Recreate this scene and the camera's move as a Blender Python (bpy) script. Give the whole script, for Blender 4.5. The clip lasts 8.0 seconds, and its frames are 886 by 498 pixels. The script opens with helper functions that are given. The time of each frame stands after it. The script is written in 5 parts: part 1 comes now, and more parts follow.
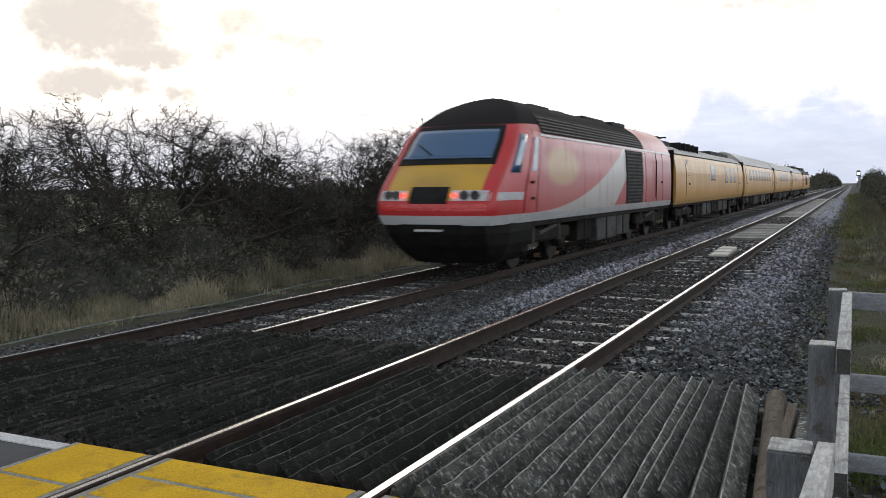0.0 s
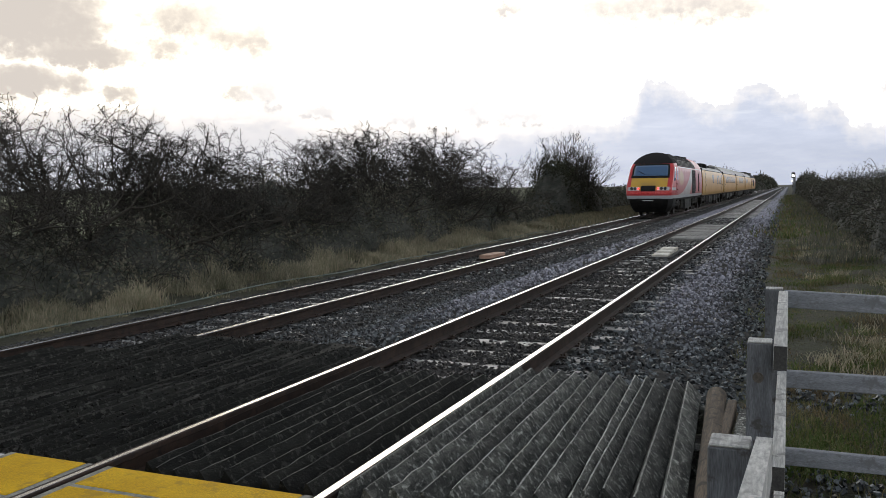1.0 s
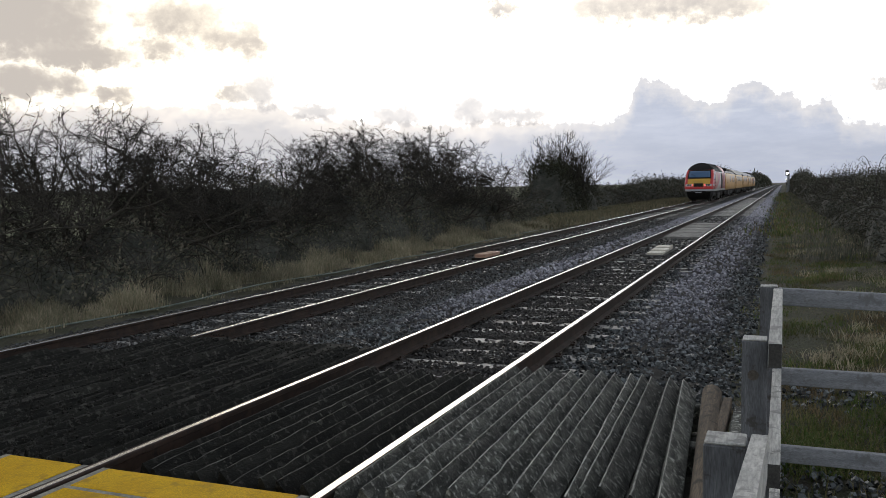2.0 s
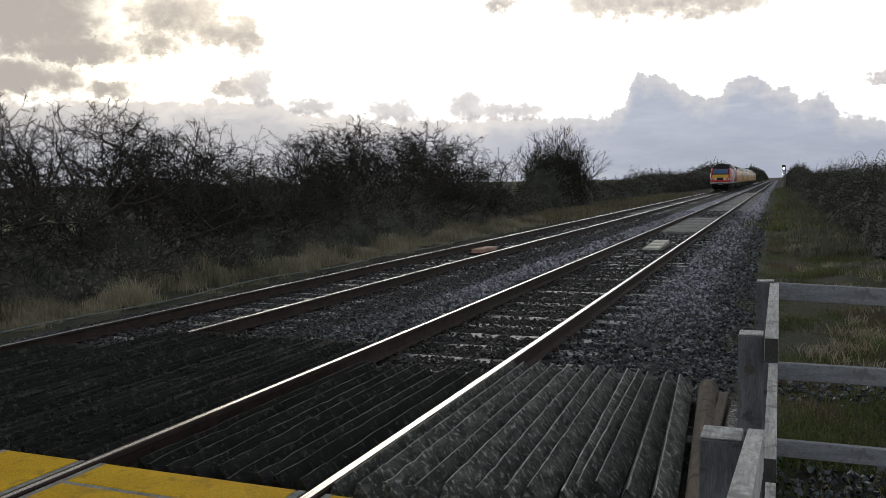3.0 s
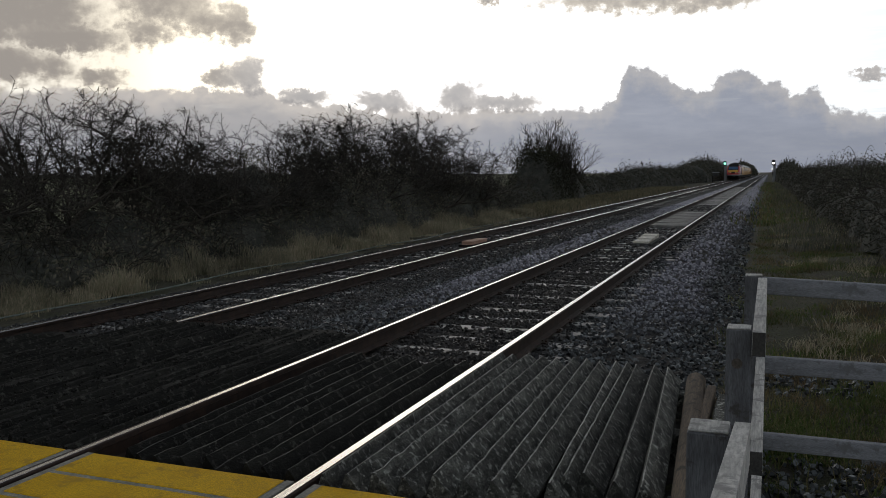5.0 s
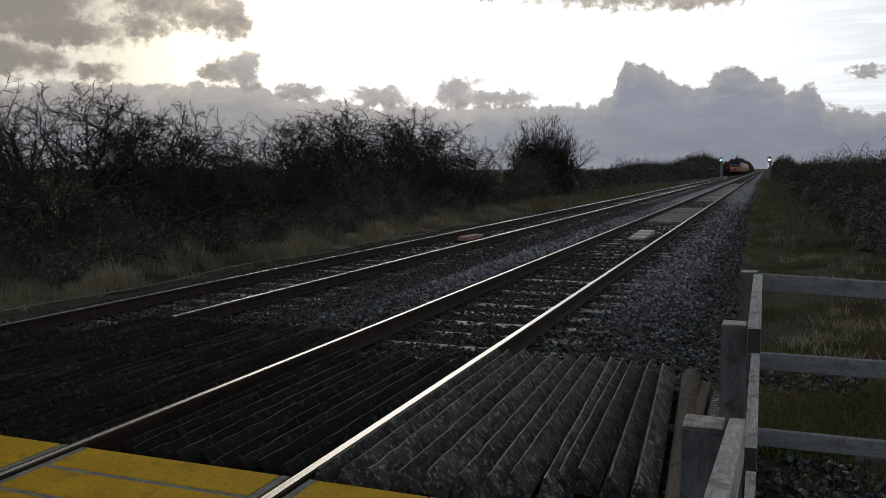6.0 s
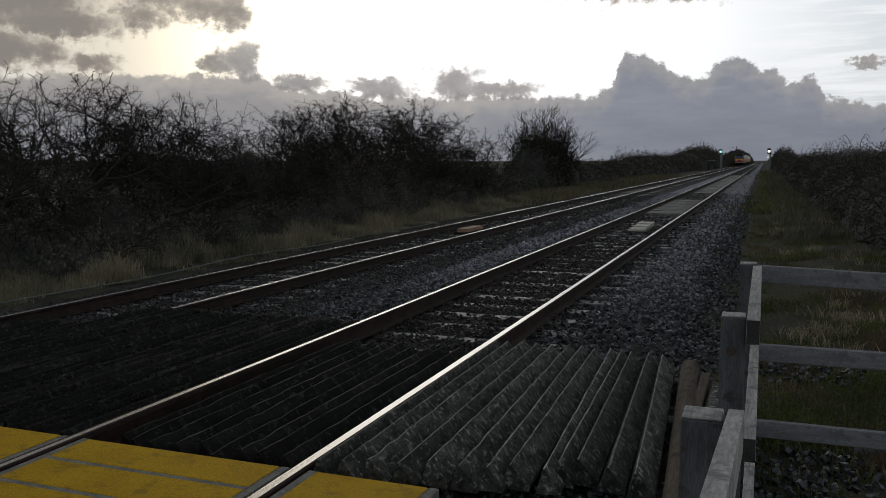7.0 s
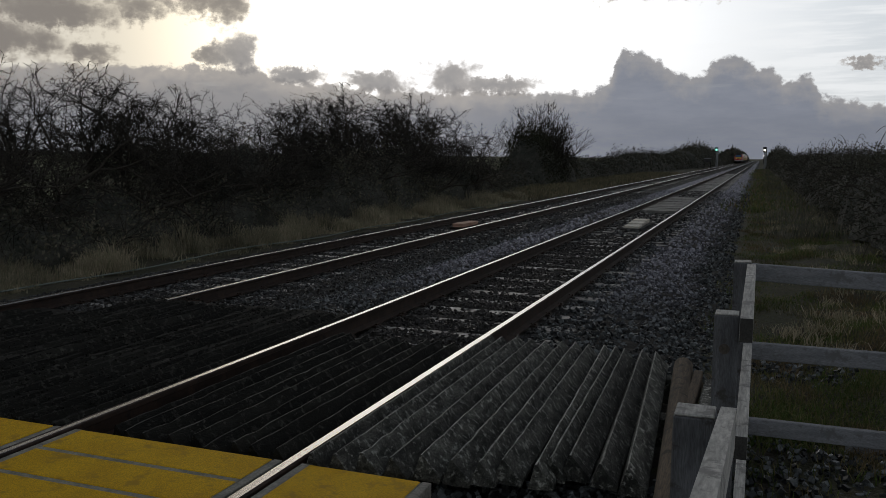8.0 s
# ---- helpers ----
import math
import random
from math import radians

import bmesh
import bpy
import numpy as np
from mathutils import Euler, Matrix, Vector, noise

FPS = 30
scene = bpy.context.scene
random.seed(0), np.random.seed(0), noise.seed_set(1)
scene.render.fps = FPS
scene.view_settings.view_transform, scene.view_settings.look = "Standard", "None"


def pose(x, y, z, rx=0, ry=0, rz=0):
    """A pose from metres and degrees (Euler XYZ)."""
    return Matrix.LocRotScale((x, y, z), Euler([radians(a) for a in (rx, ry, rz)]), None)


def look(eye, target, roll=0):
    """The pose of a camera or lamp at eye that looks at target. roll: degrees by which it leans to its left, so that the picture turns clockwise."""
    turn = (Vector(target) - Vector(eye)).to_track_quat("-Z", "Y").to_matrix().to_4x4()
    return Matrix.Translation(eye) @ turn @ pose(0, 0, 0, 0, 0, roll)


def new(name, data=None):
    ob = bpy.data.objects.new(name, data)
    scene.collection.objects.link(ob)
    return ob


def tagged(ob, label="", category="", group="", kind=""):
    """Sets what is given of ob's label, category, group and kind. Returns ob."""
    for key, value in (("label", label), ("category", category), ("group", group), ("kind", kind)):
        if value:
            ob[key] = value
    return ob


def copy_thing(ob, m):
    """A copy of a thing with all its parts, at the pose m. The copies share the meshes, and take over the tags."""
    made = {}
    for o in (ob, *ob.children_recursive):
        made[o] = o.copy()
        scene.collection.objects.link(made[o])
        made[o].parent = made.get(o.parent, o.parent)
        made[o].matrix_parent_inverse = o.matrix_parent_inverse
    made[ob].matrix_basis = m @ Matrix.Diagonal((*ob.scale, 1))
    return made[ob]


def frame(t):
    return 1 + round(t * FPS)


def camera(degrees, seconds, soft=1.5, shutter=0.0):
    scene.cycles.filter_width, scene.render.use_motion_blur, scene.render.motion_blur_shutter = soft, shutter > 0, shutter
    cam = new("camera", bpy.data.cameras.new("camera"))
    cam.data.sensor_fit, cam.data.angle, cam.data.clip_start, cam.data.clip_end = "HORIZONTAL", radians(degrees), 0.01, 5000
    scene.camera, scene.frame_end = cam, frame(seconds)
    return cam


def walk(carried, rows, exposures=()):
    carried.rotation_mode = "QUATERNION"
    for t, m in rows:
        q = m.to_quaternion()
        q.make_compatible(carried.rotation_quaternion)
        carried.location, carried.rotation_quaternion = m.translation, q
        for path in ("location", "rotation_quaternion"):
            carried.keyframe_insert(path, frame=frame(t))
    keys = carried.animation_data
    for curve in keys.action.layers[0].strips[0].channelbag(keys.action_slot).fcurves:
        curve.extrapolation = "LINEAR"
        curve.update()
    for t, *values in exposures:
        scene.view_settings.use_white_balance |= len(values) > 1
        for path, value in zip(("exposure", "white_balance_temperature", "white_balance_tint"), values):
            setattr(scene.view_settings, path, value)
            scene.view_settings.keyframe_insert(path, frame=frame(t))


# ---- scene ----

# The camera turns on the spot beside a level crossing; y runs along the railway, z = 0 is the near track's rail top.
EYE = 1.603
XN, XF, ZF = -2.99, -7.489, -0.182          # track centres, and the far track's rail height
cam = camera(55.0, 8.0, soft=0.6, shutter=0.2)
ROWS = [
    (0.0, 85.79, 0.52, 25.73), (0.1, 85.81, 0.53, 24.93), (0.2, 85.83, 0.55, 24.16), (0.3, 85.86, 0.57, 23.58),
    (0.5, 85.89, 0.58, 22.88), (1.0, 85.87, 0.56, 22.1), (1.5, 85.85, 0.70, 21.88), (3.0, 85.49, 0.84, 21.54),
    (3.5, 85.22, 0.68, 21.43), (4.0, 85.27, 0.51, 21.19), (4.5, 85.14, 0.42, 21.08), (6.0, 84.63, 0.1, 20.67),
    (6.5, 84.55, 0.14, 20.69), (7.0, 84.07, 0.1, 20.64), (7.5, 83.89, -0.13, 20.59), (8.0, 83.72, -0.6, 20.38)]
STOPS = [(0.0, -0.2), (0.5, -0.32), (1.0, -0.45), (1.5, -0.57), (3.0, -0.97), (3.5, -1.13), (4.5, -1.4), (6.0, -1.75), (7.0, -1.95), (8.0, -2.02)]
walk(cam, [(t, pose(0, 0, EYE, rx, ry, rz)) for t, rx, ry, rz in ROWS], STOPS)

# ---- node helpers ----


def link_in(nt, socket, value):
    if isinstance(value, (int, float)):
        socket.default_value = value
    elif isinstance(value, (tuple, list)):
        socket.default_value = (*value, 1) if len(value) == 3 and len(socket.default_value) == 4 else value
    else:
        nt.links.new(value, socket)


def mth(nt, op, a, b=None, c=None, clamp=False):
    n = nt.nodes.new("ShaderNodeMath")
    n.operation, n.use_clamp = op, clamp
    for i, v in enumerate((a, b, c)):
        if v is not None:
            link_in(nt, n.inputs[i], v)
    return n.outputs[0]


def mix(nt, fac, a, b, blend="MIX"):
    n = nt.nodes.new("ShaderNodeMix")
    n.data_type, n.blend_type = "RGBA", blend
    link_in(nt, n.inputs[0], fac)
    link_in(nt, n.inputs[6], a)
    link_in(nt, n.inputs[7], b)
    return n.outputs[2]


def step(nt, v, lo, hi):
    """A smooth rise from 0 at lo to 1 at hi."""
    n = nt.nodes.new("ShaderNodeMapRange")
    n.interpolation_type = "SMOOTHSTEP"
    flip = lo > hi
    link_in(nt, n.inputs[0], v)
    n.inputs[1].default_value, n.inputs[2].default_value = min(lo, hi), max(lo, hi)
    n.inputs[3].default_value, n.inputs[4].default_value = (1, 0) if flip else (0, 1)
    return n.outputs[0]


def noise_at(nt, vec, scale, detail=4, rough=0.55, stretch=None):
    if stretch:
        mp = nt.nodes.new("ShaderNodeMapping")
        mp.inputs["Scale"].default_value = stretch
        nt.links.new(vec, mp.inputs[0])
        vec = mp.outputs[0]
    n = nt.nodes.new("ShaderNodeTexNoise")
    n.inputs["Scale"].default_value, n.inputs["Detail"].default_value, n.inputs["Roughness"].default_value = scale, detail, rough
    nt.links.new(vec, n.inputs["Vector"])
    return n.outputs["Fac"]


def xyz(nt, vec):
    n = nt.nodes.new("ShaderNodeSeparateXYZ")
    nt.links.new(vec, n.inputs[0])
    return n.outputs


# ---- sky and sun: a low winter sun behind broken cloud, ahead and to the left of the line ----
SUN_AZ, SUN_EL = -24.0, 17.0
BANK = ((-60, 5.0), (-48.3, 5.1), (-44.3, 5.4), (-40.4, 5.4), (-35.9, 5.6), (-32.7, 5.6), (-31.6, 5.0), (-29.1, 4.6), (-22.7, 4.4), (-14.8, 4.3), (-10.8, 4.4),
        (-9.6, 5.1), (-9.1, 5.9), (-8.6, 6.95), (-7.6, 6.8), (-6.5, 6.3), (-5.8, 5.75), (-4.7, 5.35), (-3.6, 5.4), (-2.8, 6.4), (-1.7, 6.5), (-0.7, 5.9), (0.6, 5.5),
        (1.6, 4.9), (2.4, 5.2), (2.9, 4.6), (3.5, 3.8), (6.2, 3.5), (30, 4.5))
# loose clouds above the bank: azimuth, elevation, half width, half height
LOOSE = ((-47.5, 10.1, 5.2, 2.6), (-44.5, 8.2, 3.8, 1.0), (-48.0, 6.5, 3.4, 1.2), (-42.6, 6.0, 1.7, 0.65), (-39.9, 8.8, 1.6, 0.9), (-38.5, 10.6, 3.2, 1.5), (-34.5, 9.5, 1.1, 1.4),
         (-36.3, 9.5, 1.9, 0.95), (-33.7, 6.2, 1.3, 1.4), (-35.3, 6.2, 0.8, 0.8), (-30.2, 5.0, 1.8, 0.6), (-24.6, 4.7, 2.2, 0.75), (-19.9, 5.0, 1.8, 1.15), (-16.7, 4.6, 2.4, 0.6),
         (-7.6, 11.3, 7.8, 1.1), (-3.8, 10.8, 3.0, 0.8), (5.6, 5.7, 1.4, 0.32), (-17.8, 11.5, 1.5, 0.45))


def build_sky():
    w = bpy.data.worlds.new("sky")
    scene.world = w
    w.use_nodes = True
    nt = w.node_tree
    nt.nodes.clear()
    tc = nt.nodes.new("ShaderNodeTexCoord").outputs["Generated"]
    x, y, z = xyz(nt, tc)
    az = mth(nt, "MULTIPLY", mth(nt, "ARCTAN2", x, y), 180 / math.pi)
    el = mth(nt, "MULTIPLY", mth(nt, "ARCSINE", z), 180 / math.pi)
    cb = nt.nodes.new("ShaderNodeCombineXYZ")
    nt.links.new(az, cb.inputs[0])
    nt.links.new(mth(nt, "MULTIPLY", el, 1.9), cb.inputs[1])
    flat = cb.outputs[0]
    sky = nt.nodes.new("ShaderNodeTexSky")
    sky.sky_type, sky.sun_disc = "NISHITA", False
    sky.sun_elevation, sky.sun_rotation = radians(SUN_EL), radians(SUN_AZ % 360)
    sky.air_density, sky.dust_density = 1.0, 2.0
    clear = mix(nt, 1.0, sky.outputs[0], (0.10, 0.10, 0.10), "MULTIPLY")
    # bright veil round the sun, fading to thin blue away from it
    da = mth(nt, "SUBTRACT", az, -28.0)
    da = mth(nt, "ADD", mth(nt, "DIVIDE", mth(nt, "MAXIMUM", da, 0.0), 27.0), mth(nt, "DIVIDE", mth(nt, "MINIMUM", da, 0.0), 40.0))
    de = mth(nt, "DIVIDE", mth(nt, "SUBTRACT", el, 9.0), 11.0)
    glow = mth(nt, "EXPONENT", mth(nt, "MULTIPLY", mth(nt, "ADD", mth(nt, "MULTIPLY", da, da), mth(nt, "MULTIPLY", de, de)), -1.0))
    warm = mth(nt, "EXPONENT", mth(nt, "MULTIPLY", mth(nt, "POWER", mth(nt, "DIVIDE", mth(nt, "SUBTRACT", az, -38.5), 9.0), 2.0), -1.0))
    veil = mix(nt, warm, (6.2, 6.2, 6.3), (6.2, 5.5, 4.3))
    veil = mix(nt, mth(nt, "MULTIPLY", step(nt, az, -33.0, -43.0), 0.85), veil, (2.75, 2.5, 2.02))
    bright = mix(nt, glow, mix(nt, 0.7, clear, (2.2, 2.5, 2.8)), veil)
    cirrus = mth(nt, "MULTIPLY", step(nt, noise_at(nt, flat, 0.35, 6, 0.6, (0.35, 2.0, 1)), 0.42, 0.62), step(nt, az, -8, 4))
    bright = mix(nt, mth(nt, "MULTIPLY", cirrus, 0.6), bright, (3.7, 3.75, 3.8))
    # cumulus bank along the horizon, with a lumpy top
    cv = nt.nodes.new("ShaderNodeFloatCurve")
    c = cv.mapping.curves[0]
    pts = [((a + 60) / 90, e / 10) for a, e in BANK]
    c.points[0].location, c.points[1].location = pts[0], pts[-1]
    for p in pts[1:-1]:
        c.points.new(*p)
    cv.mapping.update()
    nt.links.new(mth(nt, "DIVIDE", mth(nt, "ADD", az, 60), 90, clamp=True), cv.inputs["Value"])
    top = mth(nt, "MULTIPLY", cv.outputs[0], 10)
    cb2 = nt.nodes.new("ShaderNodeCombineXYZ")
    nt.links.new(az, cb2.inputs[0])
    nt.links.new(mth(nt, "MULTIPLY", el, 1.1), cb2.inputs[1])
    lump = mth(nt, "SUBTRACT", noise_at(nt, cb2.outputs[0], 0.46, 8, 0.64), 0.5)
    puff = mth(nt, "SUBTRACT", noise_at(nt, cb2.outputs[0], 1.3, 6, 0.62), 0.5)
    edge = mth(nt, "ADD", mth(nt, "SUBTRACT", top, el), mth(nt, "MULTIPLY", lump, 1.0))
    edge = mth(nt, "ADD", edge, mth(nt, "MULTIPLY", puff, 1.7))
    bank = step(nt, edge, -0.06, 0.34)
    depth = step(nt, mth(nt, "ADD", edge, mth(nt, "MULTIPLY", puff, 1.0)), -0.1, 2.0)
    right = step(nt, az, -27, -6)
    body = mix(nt, right, (0.98, 0.975, 1.03), (0.76, 0.83, 1.02))
    body = mix(nt, depth, mix(nt, right, (1.5, 1.40, 1.32), (1.16, 1.14, 1.17)), body)
    low = step(nt, el, 3.4, 1.6)
    body = mix(nt, mth(nt, "MULTIPLY", low, 0.75), body, mix(nt, right, (0.92, 0.96, 1.08), (0.69, 0.75, 0.92)))
    soft = mth(nt, "SUBTRACT", noise_at(nt, flat, 0.22, 6, 0.62, (1, 2.2, 1)), 0.5)
    body = mix(nt, step(nt, soft, -0.15, 0.2), body, mix(nt, 1.0, body, (1.17, 1.15, 1.12), "MULTIPLY"))
    # thin pale rifts where one layer of cloud ends over the next
    rifts = mth(nt, "MULTIPLY", step(nt, noise_at(nt, flat, 0.30, 5, 0.6, (0.5, 2.6, 1)), 0.58, 0.70), mth(nt, "MULTIPLY", step(nt, el, 2.2, 3.6), step(nt, el, 5.4, 4.2)))
    body = mix(nt, mth(nt, "MULTIPLY", rifts, 0.6), body, mix(nt, right, (1.6, 1.55, 1.5), (1.15, 1.2, 1.3)))
    # lit shoulders of cloud within the bank
    lit = mth(nt, "MULTIPLY", step(nt, mth(nt, "ADD", noise_at(nt, flat, 0.42, 7, 0.62), mth(nt, "MULTIPLY", puff, 0.25)), 0.52, 0.68), step(nt, el, 2.4, 5.0))
    body = mix(nt, mth(nt, "MULTIPLY", lit, 0.6), body, mix(nt, right, (1.45, 1.36, 1.3), (1.02, 1.05, 1.15)))
    sky_c = mix(nt, mth(nt, "MULTIPLY", bank, 0.97), bright, body)
    # loose clouds, each a ragged oval; heavy and warm grey to the left of the sun
    field = -3.0
    wx = mth(nt, "ADD", mth(nt, "MULTIPLY", mth(nt, "SUBTRACT", noise_at(nt, cb2.outputs[0], 0.55, 6, 0.6, (1.0, 1.2, 1.0)), 0.5), 4.6), az)
    wy = mth(nt, "ADD", mth(nt, "MULTIPLY", puff, 2.4), el)
    for a0, e0, ra, re in LOOSE:
        u = mth(nt, "DIVIDE", mth(nt, "SUBTRACT", wx, a0), ra)
        v = mth(nt, "DIVIDE", mth(nt, "SUBTRACT", wy, e0), re)
        f = mth(nt, "SUBTRACT", 1.0, mth(nt, "ADD", mth(nt, "MULTIPLY", u, u), mth(nt, "MULTIPLY", v, v)))
        field = mth(nt, "SMOOTH_MAX", field, f, 0.4)
    n2 = noise_at(nt, cb2.outputs[0], 0.20, 8, 0.6)
    ragged = mth(nt, "ADD", field, mth(nt, "ADD", mth(nt, "MULTIPLY", puff, 0.9), mth(nt, "MULTIPLY", lump, 1.5)))
    high = step(nt, ragged, -0.75, 0.55)
    thick = step(nt, mth(nt, "ADD", ragged, mth(nt, "MULTIPLY", step(nt, az, -38, -46), 0.5)), -0.1, 1.35)
    hc = mix(nt, thick, (2.0, 1.8, 1.5), (0.86, 0.775, 0.71))
    hc = mix(nt, mth(nt, "MULTIPLY", step(nt, az, -38, -33), step(nt, el, 9, 7)), hc, mix(nt, thick, (1.6, 1.5, 1.42), (0.98, 0.95, 0.96)))
    sky_c = mix(nt, mth(nt, "MULTIPLY", high, 0.94), sky_c, hc)
    # closed cloud overhead, parted over the sun
    rift = mth(nt, "EXPONENT", mth(nt, "MULTIPLY", mth(nt, "POWER", mth(nt, "DIVIDE", mth(nt, "SUBTRACT", az, -24.0), 8.0), 2.0), -1.0))
    over = step(nt, mth(nt, "SUBTRACT", el, mth(nt, "MULTIPLY", rift, 10.0)), 11.5, 15.5)
    closed = step(nt, mth(nt, "ADD", n2, mth(nt, "MULTIPLY", over, 0.52)), 0.64, 0.82)
    oc = mix(nt, step(nt, el, 16, 34), mix(nt, step(nt, n2, 0.4, 0.7), (1.0, 0.88, 0.74), (0.52, 0.49, 0.47)), (0.49, 0.545, 0.63))
    sky_c = mix(nt, mth(nt, "MULTIPLY", mth(nt, "MULTIPLY", closed, over), 0.95), sky_c, oc)
    bg = nt.nodes.new("ShaderNodeBackground")
    nt.links.new(sky_c, bg.inputs[0])
    bg.inputs[1].default_value = 1.0
    out = nt.nodes.new("ShaderNodeOutputWorld")
    nt.links.new(bg.outputs[0], out.inputs[0])


build_sky()
sun_data = bpy.data.lights.new("sun", "SUN")
sun_data.energy, sun_data.angle, sun_data.color = 0.4, radians(25), (1.0, 0.9, 0.76)
sun = new("sun", sun_data)
a, e = radians(SUN_AZ), radians(SUN_EL)
sun.matrix_world = look((60 * math.sin(a) * math.cos(e), 60 * math.cos(a) * math.cos(e), 60 * math.sin(e)), (0, 0, 0))

# ---- materials ----


def shader(name, rough=0.7, metal=0.0, spec=0.5):
    mat = bpy.data.materials.new(name)
    mat.use_nodes = True
    nt = mat.node_tree
    b = nt.nodes["Principled BSDF"]
    b.inputs["Roughness"].default_value, b.inputs["Metallic"].default_value = rough, metal
    b.inputs["Specular IOR Level"].default_value = spec
    return mat, nt, b, nt.nodes.new("ShaderNodeTexCoord").outputs["Object"]


def bump(nt, b, height, strength, dist):
    n = nt.nodes.new("ShaderNodeBump")
    n.inputs["Strength"].default_value, n.inputs["Distance"].default_value = strength, dist
    nt.links.new(height, n.inputs["Height"])
    nt.links.new(n.outputs[0], b.inputs["Normal"])


def surface(name, c1, c2, rough=0.75, scale=6.0, fine=60.0, relief=0.3, dist=0.004, metal=0.0, spec=0.4, stain=None, stretch=None, island=0.0, each=0.0, spots=0.0, grain=0.38):
    """Two colours in large blotches, fine grain, an optional stain, and variation by piece."""
    mat, nt, b, oc = shader(name, rough, metal, spec)
    if each:
        off = nt.nodes.new("ShaderNodeVectorMath")
        off.operation = "ADD"
        nt.links.new(oc, off.inputs[0])
        nt.links.new(mth(nt, "MULTIPLY", nt.nodes.new("ShaderNodeObjectInfo").outputs["Random"], 90.0), off.inputs[1])
        oc = off.outputs[0]
    big = noise_at(nt, oc, scale, 5, 0.6, stretch)
    small = noise_at(nt, oc, fine, 3, 0.6, stretch)
    col = mix(nt, step(nt, big, 0.35, 0.65), c1, c2)
    col = mix(nt, 1.0, col, mix(nt, step(nt, small, 0.2, 0.8), (1 - grain,) * 3, (1 + grain,) * 3), "MULTIPLY")
    if stain:
        col = mix(nt, step(nt, noise_at(nt, oc, spots or scale * 2.3, 6, 0.7), 0.53, 0.64), col, stain)
    if island:
        g = nt.nodes.new("ShaderNodeNewGeometry").outputs["Random Per Island"]
        v = mth(nt, "ADD", mth(nt, "MULTIPLY", g, 2 * island), 1 - island)
        col = mix(nt, 1.0, col, v, "MULTIPLY")
    if each:
        g = nt.nodes.new("ShaderNodeObjectInfo").outputs["Random"]
        v = mth(nt, "ADD", mth(nt, "MULTIPLY", g, 2 * each), 1 - each)
        col = mix(nt, 1.0, col, v, "MULTIPLY")
    nt.links.new(col, b.inputs["Base Color"])
    nt.links.new(mth(nt, "ADD", mth(nt, "MULTIPLY", mth(nt, "SUBTRACT", small, 0.5), 0.35), rough, clamp=True), b.inputs["Roughness"])
    if relief:
        bump(nt, b, mth(nt, "ADD", small, mth(nt, "MULTIPLY", big, 1.5)), relief, dist)
    return mat


def plant(name, cols, rough=0.8, thin=0.0, dead=None):
    """Blades, leaves and twigs: a colour for each island, from a ramp."""
    mat, nt, b, oc = shader(name, rough, 0, 0.2)
    g = nt.nodes.new("ShaderNodeNewGeometry").outputs["Random Per Island"]
    r = nt.nodes.new("ShaderNodeValToRGB")
    r.color_ramp.elements[0].color, r.color_ramp.elements[1].color = (*cols[0], 1), (*cols[-1], 1)
    for i, c in enumerate(cols[1:-1]):
        r.color_ramp.elements.new((i + 1) / (len(cols) - 1)).color = (*c, 1)
    nt.links.new(g, r.inputs[0])
    patch = noise_at(nt, oc, 0.5, 4, 0.6)
    col = r.outputs[0]
    if dead:
        col = mix(nt, step(nt, noise_at(nt, oc, 0.9, 5, 0.6), 0.48, 0.62), col, mix(nt, g, (0.14, 0.11, 0.075), dead))
    col = mix(nt, 1.0, col, mix(nt, step(nt, patch, 0.3, 0.7), (0.6, 0.6, 0.55), (1.25, 1.2, 1.1)), "MULTIPLY")
    nt.links.new(col, b.inputs["Base Color"])
    if thin:
        tr = nt.nodes.new("ShaderNodeBsdfTranslucent")
        nt.links.new(col, tr.inputs[0])
        mx = nt.nodes.new("ShaderNodeMixShader")
        mx.inputs[0].default_value = thin
        nt.links.new(b.outputs[0], mx.inputs[1])
        nt.links.new(tr.outputs[0], mx.inputs[2])
        nt.links.new(mx.outputs[0], nt.nodes["Material Output"].inputs[0])
    return mat


